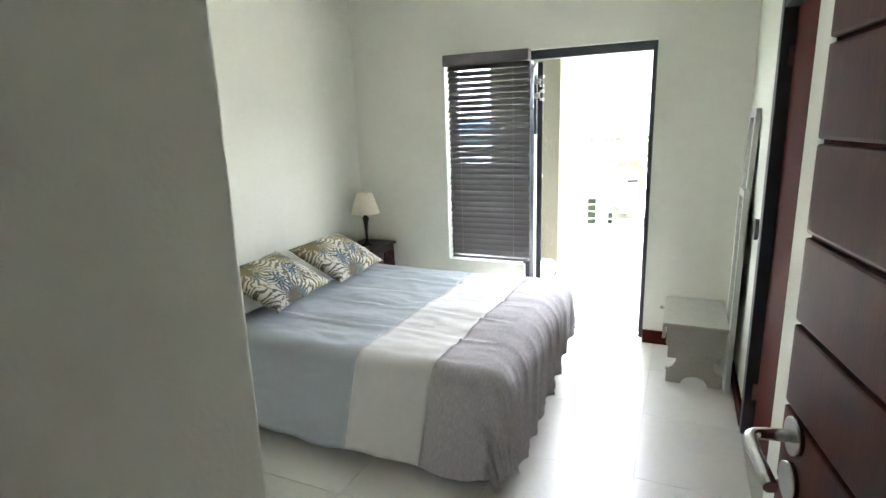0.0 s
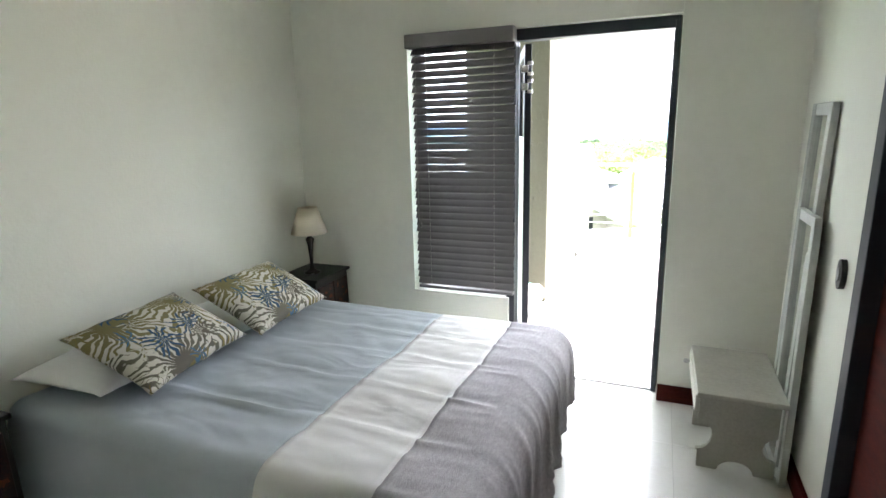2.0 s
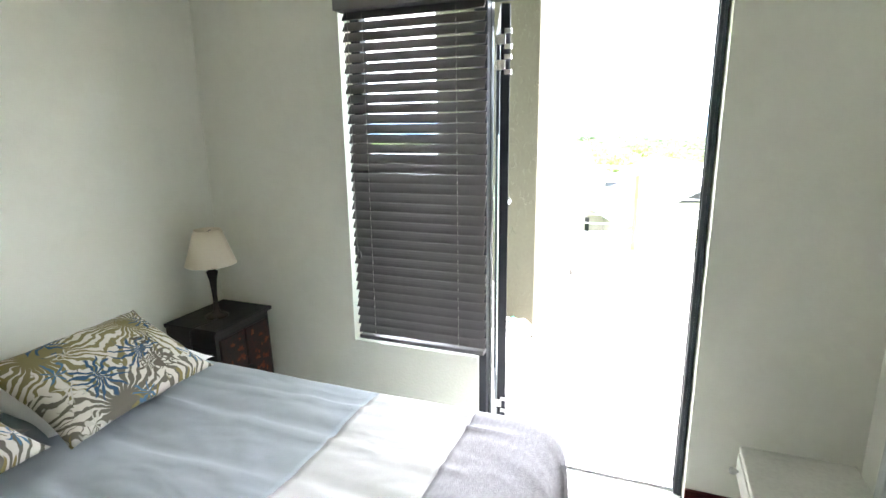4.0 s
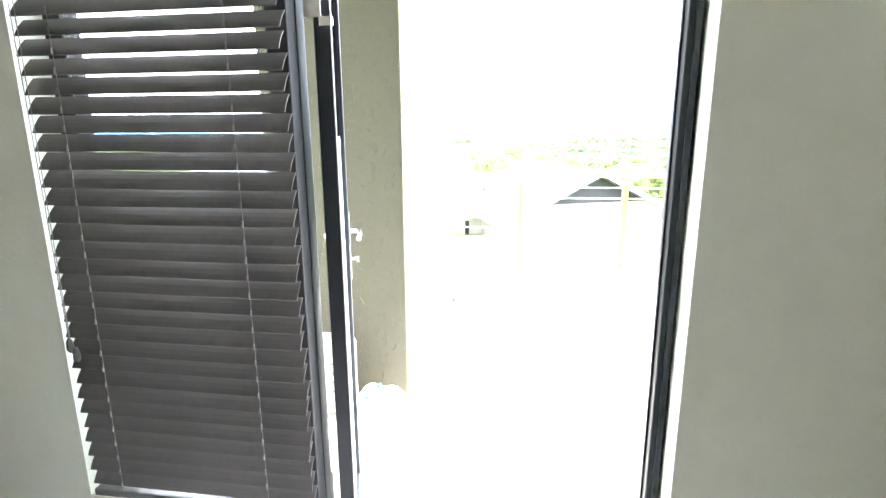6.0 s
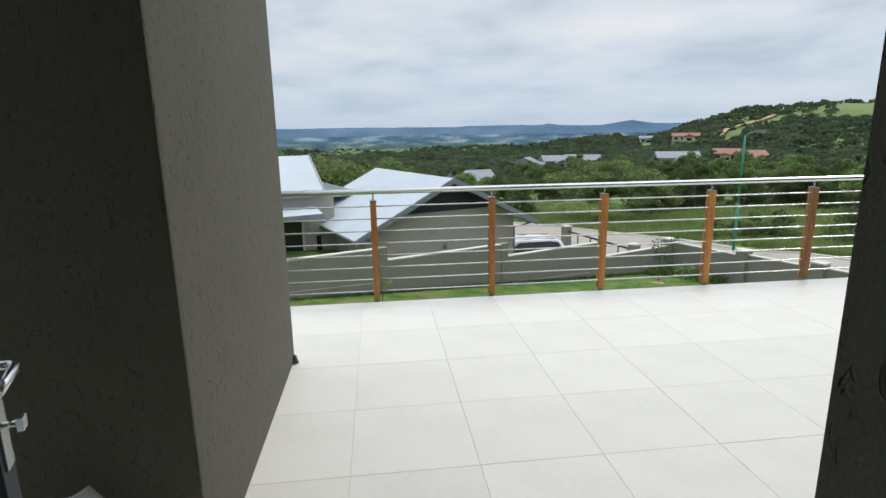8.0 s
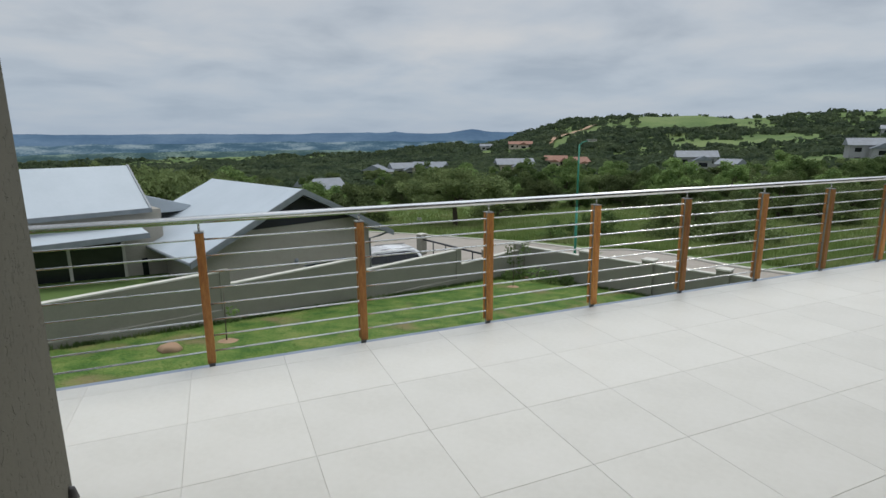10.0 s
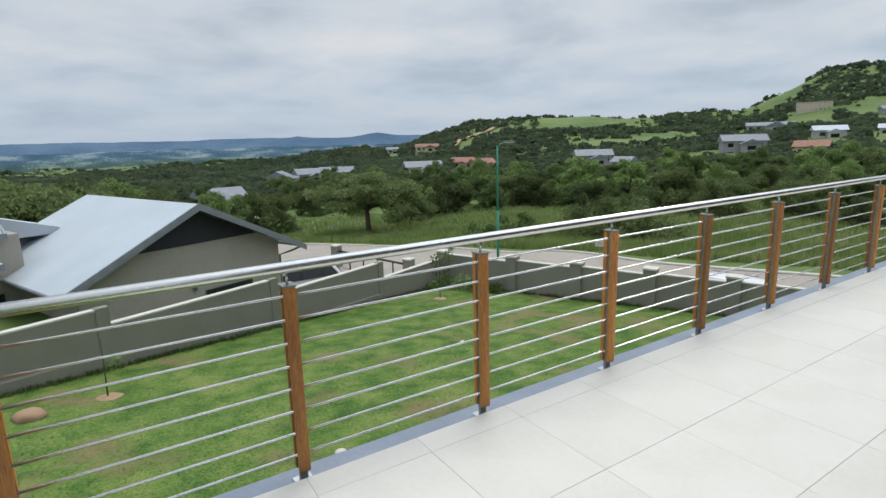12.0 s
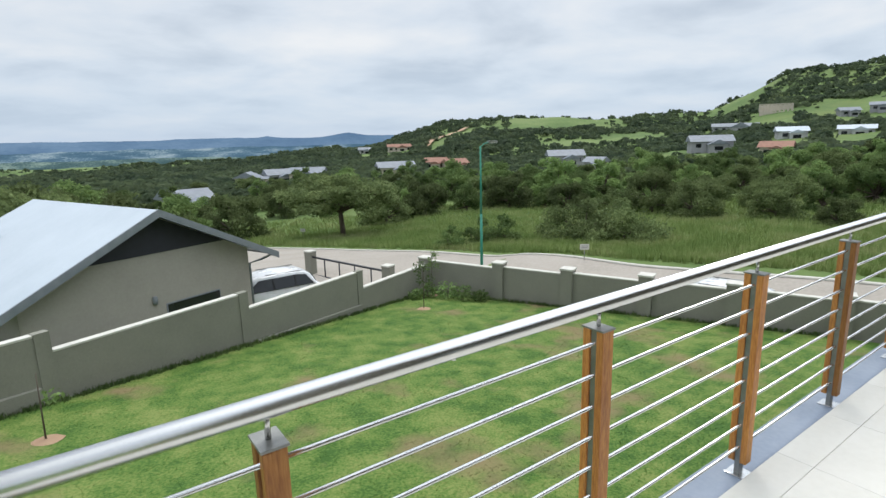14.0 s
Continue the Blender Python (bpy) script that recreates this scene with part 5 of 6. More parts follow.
def car(at, turn, label):
    c = thing("parked_car", label, "car", at, turn, group="parked cars")
    prof = [(-2.25, 0.45), (-2.28, 0.78), (-2.15, 1.02), (-1.95, 1.12), (-1.72, 1.52), (-1.45, 1.64), (-0.4, 1.69), (0.35, 1.62), (0.62, 1.50), (1.18, 1.08), (1.9, 0.98), (2.2, 0.82), (2.28, 0.55), (2.2, 0.36), (1.8, 0.30), (-1.9, 0.30)]
    bm = bmesh.new()
    rings = []
    for yy, sx, dz in ((-0.92, 0.965, -0.02), (-0.90, 0.99, 0.0), (-0.66, 1.0, 0.012), (0.0, 1.003, 0.022), (0.66, 1.0, 0.012), (0.90, 0.99, 0.0), (0.92, 0.965, -0.02)):
        ring = []
        for x, z in prof:
            yv = yy * (1 - 0.26 * max(0, (z - 1.0) / 0.69))
            ring.append(bm.verts.new((x * sx, yv, z + dz * (1 if z > 0.9 else 0))))
        rings.append(ring)
    n = len(prof)
    for a, b in zip(rings, rings[1:]):
        for i in range(n):
            j = (i + 1) % n
            bm.faces.new((a[i], a[j], b[j], b[i])).smooth = True
    bm.faces.new(rings[0]); bm.faces.new(rings[-1][::-1])
    part("body", bm, M_CARPAINT, c)
    for s in (1, -1):
        def side(z):
            return s * (0.922 * (1 - 0.26 * max(0, (z - 1.0) / 0.69)) + 0.006)
        for name, pts in (("side_window", [(0.95, 1.13), (0.36, 1.52), (-0.10, 1.56), (-0.12, 1.13)]), ("side_window", [(-0.18, 1.13), (-0.16, 1.56), (-1.0, 1.55), (-1.02, 1.13)]), ("rear_quarter_window", [(-1.08, 1.13), (-1.06, 1.54), (-1.50, 1.50), (-1.74, 1.16)])):
            bm = bmesh.new()
            o = [bm.verts.new((x, side(z), z)) for x, z in pts]
            i2 = [bm.verts.new((x, side(z) - s * 0.03, z)) for x, z in pts]
            bm.faces.new(o); bm.faces.new(i2[::-1])
            for i in range(4):
                bm.faces.new((o[i], o[(i + 1) % 4], i2[(i + 1) % 4], i2[i]))
            part(name, bm, M_DKGLASS, c)
        bm = bmesh.new()
        band = [(1.02, 1.10), (0.40, 1.545), (-1.06, 1.575), (-1.52, 1.52), (-1.80, 1.13)]
        o = [bm.verts.new((x, side(z) - s * 0.0045, z)) for x, z in band]
        i2 = [bm.verts.new((x, side(z) - s * 0.03, z)) for x, z in band]
        bm.faces.new(o); bm.faces.new(i2[::-1])
        for i in range(5):
            bm.faces.new((o[i], o[(i + 1) % 5], i2[(i + 1) % 5], i2[i]))
        part("window_surround", bm, M_TYRE, c, "black window surround")
        bm = bmesh.new()
        box(bm, 0.72, 0.92, s * 0.93 - 0.09, s * 0.93 + 0.09, 1.08, 1.22)
        bmesh.ops.bevel(bm, geom=bm.edges[:], offset=0.03, segments=2, affect="EDGES")
        part("wing_mirror", bm, M_CARPAINT, c)
        bm = bmesh.new()
        tube(bm, (0.1, s * 0.62, 1.70), (-1.45, s * 0.62, 1.69), 0.018, 8)
        part("roof_rail", bm, M_PLATE, c)
        for x in (-1.38, 1.38):
            bm = bmesh.new()
            tube(bm, (x, s * 0.72, 0.35), (x, s * 0.935, 0.35), 0.35, 24)
            w = part("wheel", bm, M_TYRE, c)
            bm = bmesh.new()
            tube(bm, (x, s * 0.90, 0.35), (x, s * 0.945, 0.35), 0.22, 20)
            part("rim", bm, M_STEEL, w)
        bm = bmesh.new()
        box(bm, 2.02, 2.2, s * 0.72 - 0.14, s * 0.72 + 0.14, 0.78, 0.92)
        part("headlight", bm, M_LAMPGLASS, c)
    for name, pts in (("windscreen", [(0.68, 1.475), (1.14, 1.125)]), ("rear_window", [(-1.78, 1.44), (-1.93, 1.17)])):
        (xa, za), (xb, zb) = pts
        bm = bmesh.new()
        d = 0.025 if xa > 0 else -0.025
        o = [bm.verts.new(p) for p in ((xa + d, -0.60, za + 0.02), (xa + d, 0.60, za + 0.02), (xb + d, 0.72, zb + 0.02), (xb + d, -0.72, zb + 0.02))]
        q = [bm.verts.new(v.co - Vector((d * 2, 0, 0.04))) for v in o]
        bm.faces.new(o); bm.faces.new(q[::-1])
        for i in range(4):
            bm.faces.new((o[i], o[(i + 1) % 4], q[(i + 1) % 4], q[i]))
        part(name, bm, M_DKGLASS, c)
    return c


cx, cy = world_of(-3.45, 5.2)
car((cx, cy, ground(cx, cy) + 0.02), 180, "silver SUV parked in the neighbour's driveway")
cx, cy = world_of(1.95, -11.6)
low_car = car((cx, cy, ground(cx, cy) + 0.03), 22 - 90 - 10, "silver car parked outside the front wall")
low_car.scale = (0.93, 0.93, 0.86)


def street_lamp(x, y, top):
    z = ground(x, y)
    p = thing("street_lamp", "slim green painted street lamp beside the road", "lamp post", (x, y, z))
    h = top - z
    bm = bmesh.new()
    tube(bm, (0, 0, -0.3), (0, 0, h * 0.5), 0.075, 10, 0.06)
    tube(bm, (0, 0, h * 0.5), (0, 0, h), 0.055, 10, 0.04)
    part("pole", bm, M_GREENPAINT, p)
    bm = bmesh.new()
    path_tube(bm, [(0, 0, h - 0.05), (0.25, 0.06, h + 0.10), (0.7, 0.16, h + 0.18)], 0.025, 8)
    part("arm", bm, M_GREENPAINT, p)
    bm = bmesh.new()
    box(bm, 0.6, 1.15, 0.08, 0.30, h + 0.14, h + 0.24)
    bmesh.ops.bevel(bm, geom=bm.edges[:], offset=0.03, segments=2, affect="EDGES")
    hd = part("lamp_head", bm, M_PLATE, p)
    bm = bmesh.new()
    box(bm, 0.68, 1.10, 0.11, 0.27, h + 0.12, h + 0.141)
    part("lens", bm, M_LAMPGLASS, hd)


street_lamp(15.69, 26.66, 1.15)


def road_sign(x, y, h=0.75):
    z = ground(x, y)
    s = thing("plot_sign", "small white plot marker sign on a thin post", "sign", (x, y, z), -40, group="plot markers")
    bm = bmesh.new()
    tube(bm, (0, 0, -0.2), (0, 0, h), 0.02, 6)
    part("post", bm, M_PLATE, s)
    part("board", boxes((-0.24, 0.24, -0.025, -0.005, h - 0.12, h + 0.18), bevel=0.004), M_COPING, s)
    for k in range(2):
        part("printed_line", boxes((-0.17, 0.17, -0.030, -0.0255, h - 0.03 + k * 0.09, h + 0.01 + k * 0.09)), M_INK, s)


road_sign(22.4, 26.2)
road_sign(19.4, 59.0)


# ---- trees and plants ----
def leaf_cloud(bm, rnd, centre, radii, count, size, flat=0.0):
    """Small leaf faces scattered through an uneven shell."""
    cx, cy, cz = centre
    for _ in range(count):
        while True:
            p = Vector((rnd.uniform(-1, 1), rnd.uniform(-1, 1), rnd.uniform(-1, 1)))
            if 0.35 < p.length < 1:
                break
        k = 0.80 + 0.35 * noise.noise(Vector((p.x * 2.2 + cx, p.y * 2.2 + cy, p.z * 2.2)))
        o = Vector((cx + p.x * radii[0] * k, cy + p.y * radii[1] * k, cz + p.z * radii[2] * k))
        a = Vector((rnd.gauss(0, 1), rnd.gauss(0, 1), rnd.gauss(0, 0.5 if flat else 1))).normalized()
        b = a.cross(Vector((rnd.gauss(0, 1), rnd.gauss(0, 1), rnd.gauss(0, 1)))).normalized()
        s = size * rnd.uniform(0.6, 1.4)
        v = [bm.verts.new(o + q) for q in (-a * s, b * s * 0.5, a * s, -b * s * 0.5)]
        bm.faces.new(v)


def tree(name, label, seed, height, spread, trunk_h, clumps, leaves, size, leafmat, flat, group):
    """Tapered trunk that forks into limbs, with a crown of many leaf clumps."""
    rnd = random.Random(seed)
    t = thing(name, label, "tree" if "tree" in name else "bush", (0, 0, 0), group=group)
    bm = bmesh.new()
    cb = bmesh.new()
    fork = Vector((rnd.uniform(-0.2, 0.2), rnd.uniform(-0.2, 0.2), trunk_h))
    tube(bm, (0, 0, -0.4), fork, 0.05 * height, 8, 0.034 * height)
    for i in range(clumps):
        a = 2.4 * i + rnd.uniform(-0.4, 0.4)
        r = spread * math.sqrt((i + 0.5) / clumps) * rnd.uniform(0.75, 1.0)
        low = 0.16 if flat else 0.55
        top = height * (0.82 if flat else 0.78) + (height * 0.12) * rnd.uniform(-0.6, 1) - low * height * (r / spread) ** 2 - rnd.choice((0, 0.1, 0.25, 0.40)) * height * (0.5 if flat else 1.0)
        tip = Vector((r * math.cos(a), r * math.sin(a), top))
        mid = fork.lerp(tip, 0.5) + Vector((rnd.uniform(-0.3, 0.3), rnd.uniform(-0.3, 0.3), rnd.uniform(-0.1, 0.35))) * (spread * 0.15)
        if i % 2 == 0 or clumps < 12:
            tube(bm, fork, mid, 0.022 * height, 5, 0.013 * height, caps=False)
            tube(bm, mid, tip, 0.013 * height, 5, 0.005 * height, caps=False)
        rr = spread * rnd.uniform(0.26, 0.42)
        leaf_cloud(cb, rnd, tip, (rr, rr, rr * (0.42 if flat else 0.75)), leaves, size, flat)
    part("trunk", bm, M_BARK, t)
    me = bpy.data.meshes.new("crown")
    cb.to_mesh(me); cb.free()
    me.materials.append(leafmat)
    crown = new("crown", me)
    crown.parent = t
    return t


def planted(proto, x, y, s, turn):
    c = copy_thing(proto, Matrix.Translation((x, y, ground(x, y))) @ Matrix.Rotation(turn, 4, "Z") @ Matrix.Scale(s, 4))
    return c


def at_bearing(az, r):
    return r * math.sin(radians(az)), 7.5 + r * math.cos(radians(az))


PARK = (0, -400, -60)
big = tree("acacia_tree", "wide flat-topped acacia tree in long grass", 1, 6.3, 5.2, 2.5, 58, 400, 0.14, M_LEAF, True, "acacia trees")
bx, by = at_bearing(24.8, 52)
big.location = (bx, by, ground(bx, by))
mid1 = tree("acacia_tree", "dark rounded acacia tree beyond the road", 2, 4.8, 3.2, 0.8, 30, 330, 0.13, M_LEAF, False, "acacia trees")
mid2 = tree("bushveld_tree", "rounded green bushveld tree beyond the road", 3, 5.0, 3.0, 0.7, 26, 330, 0.14, M_LEAF2, False, "bushveld trees")
mid3 = tree("bushveld_tree", "tall leafy bushveld tree beyond the road", 4, 6.2, 3.0, 0.9, 28, 320, 0.15, M_LEAF2, False, "bushveld trees")
low1 = tree("thorn_bush", "low dense dark thorn bush in long grass", 5, 3.0, 3.2, 0.5, 20, 300, 0.11, M_LEAF, False, "thorn bushes")
low2 = tree("thorn_bush", "low spreading green bush in long grass", 6, 2.2, 1.8, 0.4, 14, 200, 0.10, M_LEAF2, False, "thorn bushes")


def place_first(proto, az, r):
    x, y = at_bearing(az, r)
    proto.location = (x, y, ground(x, y))


place_first(low1, 50.2, 40)
place_first(mid1, 33.5, 66)
place_first(mid2, 37.0, 84)
place_first(mid3, 57.5, 86)
place_first(low2, 41.0, 39)
planted(low1, *at_bearing(54.2, 39.5), 1.0, 1.2)
planted(mid1, *at_bearing(29.5, 62), 0.9, 2.0)
planted(low2, *at_bearing(36.0, 36.5), 0.7, 2.0)
planted(low2, *at_bearing(38.5, 37.5), 0.6, 3.0)
rnd = random.Random(11)
spots = []
protos = [mid1, mid2, mid3, mid1, mid2, low1, low2]


def scatter(az0, az1, r0, r1, count, gap):
    made = 0
    tries = 0
    while made < count and tries < count * 20:
        tries += 1
        az, r = rnd.uniform(az0, az1), math.sqrt(rnd.uniform(r0 * r0, r1 * r1))
        x, y = at_bearing(az, r)
        u, v = lot(x, y)
        if u < road_edges(v)[1] + 5 and v < 22:
            continue
        if any((x - p) ** 2 + (y - q) ** 2 < gap * gap for p, q in spots):
            continue
        spots.append((x, y))
        planted(rnd.choice(protos), x, y, rnd.uniform(0.5, 1.1), rnd.uniform(0, 6.28))
        made += 1


for proto, az, r, k, turn in ((mid1, -10.6, 57, 1.85, 0.4), (mid1, -8.8, 60, 1.9, 1.9), (mid1, -7.2, 56, 1.75, 0.0), (mid1, -5.6, 59, 1.8, 2.2), (mid1, -4.2, 62, 1.75, 4.0),
                              (mid1, -2.8, 57, 1.6, 1.0), (mid1, -1.2, 60, 1.6, 3.1), (mid2, 0.6, 63, 1.5, 5.0), (mid1, 2.6, 66, 1.5, 0.8), (mid2, 9.0, 60, 1.1, 2.6), (mid1, 14.0, 62, 1.2, 1.3)):
    planted(proto, *at_bearing(az, r), k, turn)
scatter(30, 48, 66, 125, 44, 4.0)
scatter(18, 32, 72, 135, 26, 5.0)
scatter(-14, 20, 50, 130, 52, 5.0)
scatter(55, 84, 50, 130, 96, 3.6)
scatter(46, 60, 62, 130, 34, 4.2)

# clearings: bearing, range, half width in degrees, nearest and farthest range
CLEAR = ((15.8, 140, 192, 1.6), (18.8, 145, 196, 1.8), (21.6, 140, 190, 2.0), (30.6, 130, 184, 2.4), (31.1, 290, 328, 1.6), (35.9, 150, 208, 2.4), (48.3, 120, 186, 2.2), (51.4, 120, 170, 1.4),
         (61.7, 150, 206, 2.4), (63.7, 290, 346, 2.6), (68.1, 190, 236, 1.6), (72.7, 190, 240, 1.8), (67.1, 140, 184, 1.6), (72.0, 290, 342, 1.0), (74.1, 290, 348, 1.0), (66.8, 310, 378, 1.4), (34.6, 300, 345, 0.6), (35.6, 310, 380, 0.6), (36.6, 340, 415, 0.6), (37.6, 370, 450, 0.6), (38.5, 400, 480, 0.5), (27.6, 290, 350, 0.8))


def cleared(az, r):
    return any(abs(az - c) < w and a < r < b for c, a, b, w in CLEAR)


# woods on the slopes and in the valley, past counting
rnd = random.Random(5)


def wooded(az, r):
    """How much the woods thicken (or thin out) on this part of the hills."""
    if r < 250:
        return 0.0
    if 26 < az < 42.5:
        return 0.38
    if 42.5 <= az < 49 or 52 < az < 66:
        return -0.10
    return 0.30 if 66 <= az < 71.5 and r > 430 else 0.0


def far_woods(name, label, r0, r1, count, az0, az1, size, clump):
    vs, fs = [], []
    for _ in range(count):
        az = rnd.uniform(az0, az1)
        r = r0 * (r1 / r0) ** rnd.random()
        if cleared(az, r):
            continue
        x, y = at_bearing(az, r)
        d = noise.fractal(Vector((x * 0.010, y * 0.010, 4.0)), 1.0, 2.0, 3)
        if d + wooded(az, r) < clump + rnd.uniform(-0.25, 0.25):
            continue
        z = ground(x, y)
        s = size * rnd.choice((0.5, 0.7, 0.9, 1.2, 1.6)) * rnd.uniform(0.8, 1.2)
        wide = rnd.uniform(0.9, 1.5)
        for _ in range(15):
            q = Vector((rnd.gauss(0, 1), rnd.gauss(0, 1), abs(rnd.gauss(0, 0.8)))).normalized()
            o = Vector((x, y, z + s * 0.1)) + Vector((q.x * wide, q.y * wide, q.z * 0.85)) * s * rnd.uniform(0.6, 0.85)
            nn = (q + Vector((rnd.gauss(0, 0.35), rnd.gauss(0, 0.35), rnd.gauss(0, 0.35)))).normalized()
            a = nn.orthogonal().normalized() * s * rnd.uniform(0.28, 0.5)
            b = nn.cross(a).normalized() * s * rnd.uniform(0.28, 0.5)
            i = len(vs)
            vs += [o - a, o + b, o + a, o - b]
            fs.append((i, i + 1, i + 2, i + 3))
    me = bpy.data.meshes.new(name)
    me.from_pydata(vs, [], fs)
    me.materials.append(M_FARLEAF)
    tagged(new(name, me), label, "woods", kind="stuff")


far_woods("slope_woods", "scattered dark bushes and trees over the slopes", 115, 300, 12000, -16, 86, 1.6, -0.22)
far_woods("hill_woods", "dark woods on the far hillsides", 280, 850, 22000, -16, 88, 2.2, -0.09)
far_woods("valley_woods", "dark woods across the valley", 170, 760, 22000, -16, 34, 2.0, -0.24)


# far ranges beyond the valley, the blue of haze painted into their colours
def ridge(name, r, base, amp, seed, az0, az1, mat=None, peak=1.0):
    bm = bmesh.new()
    n = 260
    lo, hi, back = [], [], []
    for i in range(n + 1):
        az = az0 + (az1 - az0) * i / n
        e = base + amp * noise.fractal(Vector((az * 0.11, seed, 0)), 1.0, 2.0, 5) + 0.05 * noise.fractal(Vector((az * 0.9, seed, 3.0)), 0.8, 2.0, 4)
        e += peak * 0.28 * math.exp(-((az - 25.8) / 1.6) ** 2) + peak * 0.16 * math.exp(-((az - 18.0) / 0.5) ** 2)
        x, y = at_bearing(az, r)
        lo.append(bm.verts.new((*at_bearing(az, r * 0.86), -120)))
        hi.append(bm.verts.new((x, y, 1.5 + r * math.tan(radians(e)))))
        back.append(bm.verts.new((*at_bearing(az, r * 1.1), -120)))
    for i in range(n):
        bm.faces.new((lo[i], lo[i + 1], hi[i + 1], hi[i])).smooth = True
        bm.faces.new((hi[i], hi[i + 1], back[i + 1], back[i])).smooth = True
    structure(name, bm, mat or M_HAZE, "mountain range on the horizon with haze painted in as blue", "backdrop")


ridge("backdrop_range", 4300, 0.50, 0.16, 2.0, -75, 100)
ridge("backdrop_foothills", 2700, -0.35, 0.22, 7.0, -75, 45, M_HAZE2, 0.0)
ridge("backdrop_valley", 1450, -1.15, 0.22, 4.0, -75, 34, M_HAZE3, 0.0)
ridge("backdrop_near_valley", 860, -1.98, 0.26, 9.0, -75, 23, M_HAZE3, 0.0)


# ---- houses on the slopes ----
def far_house(az, r, w, d, h, turn, roof, wall, label, storeys=1):
    w, d, h = w * 0.82, d * 0.78, h * 0.80
    x, y = at_bearing(az, r)
    z = ground(x, y)
    t = thing("estate_house", label, "house", (x, y, z - 0.9), -az + turn, group="houses on the slope")
    part("wall", boxes((-w / 2, w / 2, -d / 2, d / 2, -2.0, h)), wall, t)
    bm = bmesh.new()
    prism(bm, [(-d / 2 - 0.6, h), (d / 2 + 0.6, h), (0, h + d * 0.26)], "x", -w / 2 - 0.6, w / 2 + 0.6)
    part("roof", bm, roof, t)
    n = max(2, int(w / 3.2))
    for s in range(storeys):
        for i in range(n):
            cx = -w / 2 + (i + 0.5) * w / n
            part("window", boxes((cx - 0.8, cx + 0.8, -d / 2 - 0.06, -d / 2 + 0.02, h - 1.9 - 2.8 * s, h - 0.7 - 2.8 * s)), M_DKGLASS, t)
    bm = bmesh.new()
    ww, dd, hh = w * 0.45, d * 0.9, h * 0.8
    prism(bm, [(w * 0.1 - ww / 2 - 0.4, hh), (w * 0.1 + ww / 2 + 0.4, hh), (w * 0.1, hh + ww * 0.28)], "y", -d * 0.5 - dd * 0.5, -d * 0.3)
    part("wing_roof", bm, roof, t)
    part("wing_wall", boxes((w * 0.1 - ww / 2, w * 0.1 + ww / 2, -d * 0.5 - dd * 0.45, -d * 0.4, -2.0, hh)), wall, t)
    part("wing_window", boxes((w * 0.1 - 1.2, w * 0.1 + 1.2, -d * 0.5 - dd * 0.45 - 0.05, -d * 0.5 - dd * 0.45 + 0.02, hh - 1.8, hh - 0.6)), M_DKGLASS, t)


M_BEIGE = material("beige_walls", [(0.42, 0.37, 0.30), (0.50, 0.45, 0.37)], scale=0.5, rough=0.9)
M_PALEW = material("pale_walls", [(0.40, 0.40, 0.39), (0.47, 0.47, 0.46)], scale=0.5, rough=0.9)
M_GREYW = material("grey_walls", [(0.26, 0.26, 0.27), (0.34, 0.34, 0.35)], scale=0.5, rough=0.9)
far_house(15.8, 186, 8, 9, 3.4, 75, M_SLATE, M_BEIGE, "small beige house with a slate gable among trees")
far_house(18.8, 190, 11, 9, 3.2, 15, M_SLATE, M_GREYW, "grey house with a slate roof among trees")
far_house(21.6, 184, 13, 9, 3.2, -12, M_SLATE, M_BEIGE, "long beige house with a slate roof among trees")
far_house(9.9, 108, 9, 8, 3.6, 20, M_SLATE, M_GREYW, "grey house with a slate roof below the road")
far_house(30.6, 178, 14, 9, 3.8, 12, M_SLATE, M_BEIGE, "beige house with a grey slate roof")
far_house(31.1, 322, 16, 8, 3.6, 5, M_TERRA, M_BEIGE, "reddish building high on the slope")
far_house(34.9, 202, 9, 8, 3.4, -10, M_TERRA, M_BEIGE, "beige house with a clay tile roof")
far_house(36.9, 196, 9, 8, 3.2, 25, M_TERRA, M_BEIGE, "beige house with a brown clay tile roof")
far_house(48.3, 180, 13, 9, 5.8, 10, M_SLATE, M_GREYW, "two-storey grey house with a slate roof", 2)
far_house(51.4, 164, 6, 7, 4.0, -25, M_SLATE, M_GREYW, "small grey house with a slate roof on the slope")
far_house(61.7, 200, 15, 10, 5.6, 12, M_SLATE, M_GREYW, "two-storey grey house with wide eaves on the slope", 2)
far_house(63.7, 340, 27, 9, 3.6, 5, M_SLATE, M_GREYW, "long grey building high on the slope")
far_house(68.1, 230, 11, 8, 3.8, 10, M_ROOF, M_PALEW, "pale house with a metal roof on the slope")
far_house(72.7, 234, 12, 7, 2.6, 0, M_ROOF, M_PALEW, "low pale house with a metal roof on the slope")
far_house(67.1, 178, 9, 8, 3.0, -8, M_TERRA, M_BEIGE, "beige bungalow with a clay roof on the slope")
far_house(72.0, 336, 10, 8, 4.0, 20, M_SLATE, M_GREYW, "grey house high on the hillside")
far_house(74.1, 342, 10, 8, 4.4, 0, M_SLATE, M_GREYW, "dark grey house high on the hillside")
far_house(27.6, 345, 10, 7, 3.4, 0, M_SLATE, M_PALEW, "pale house on the shoulder of the ridge")


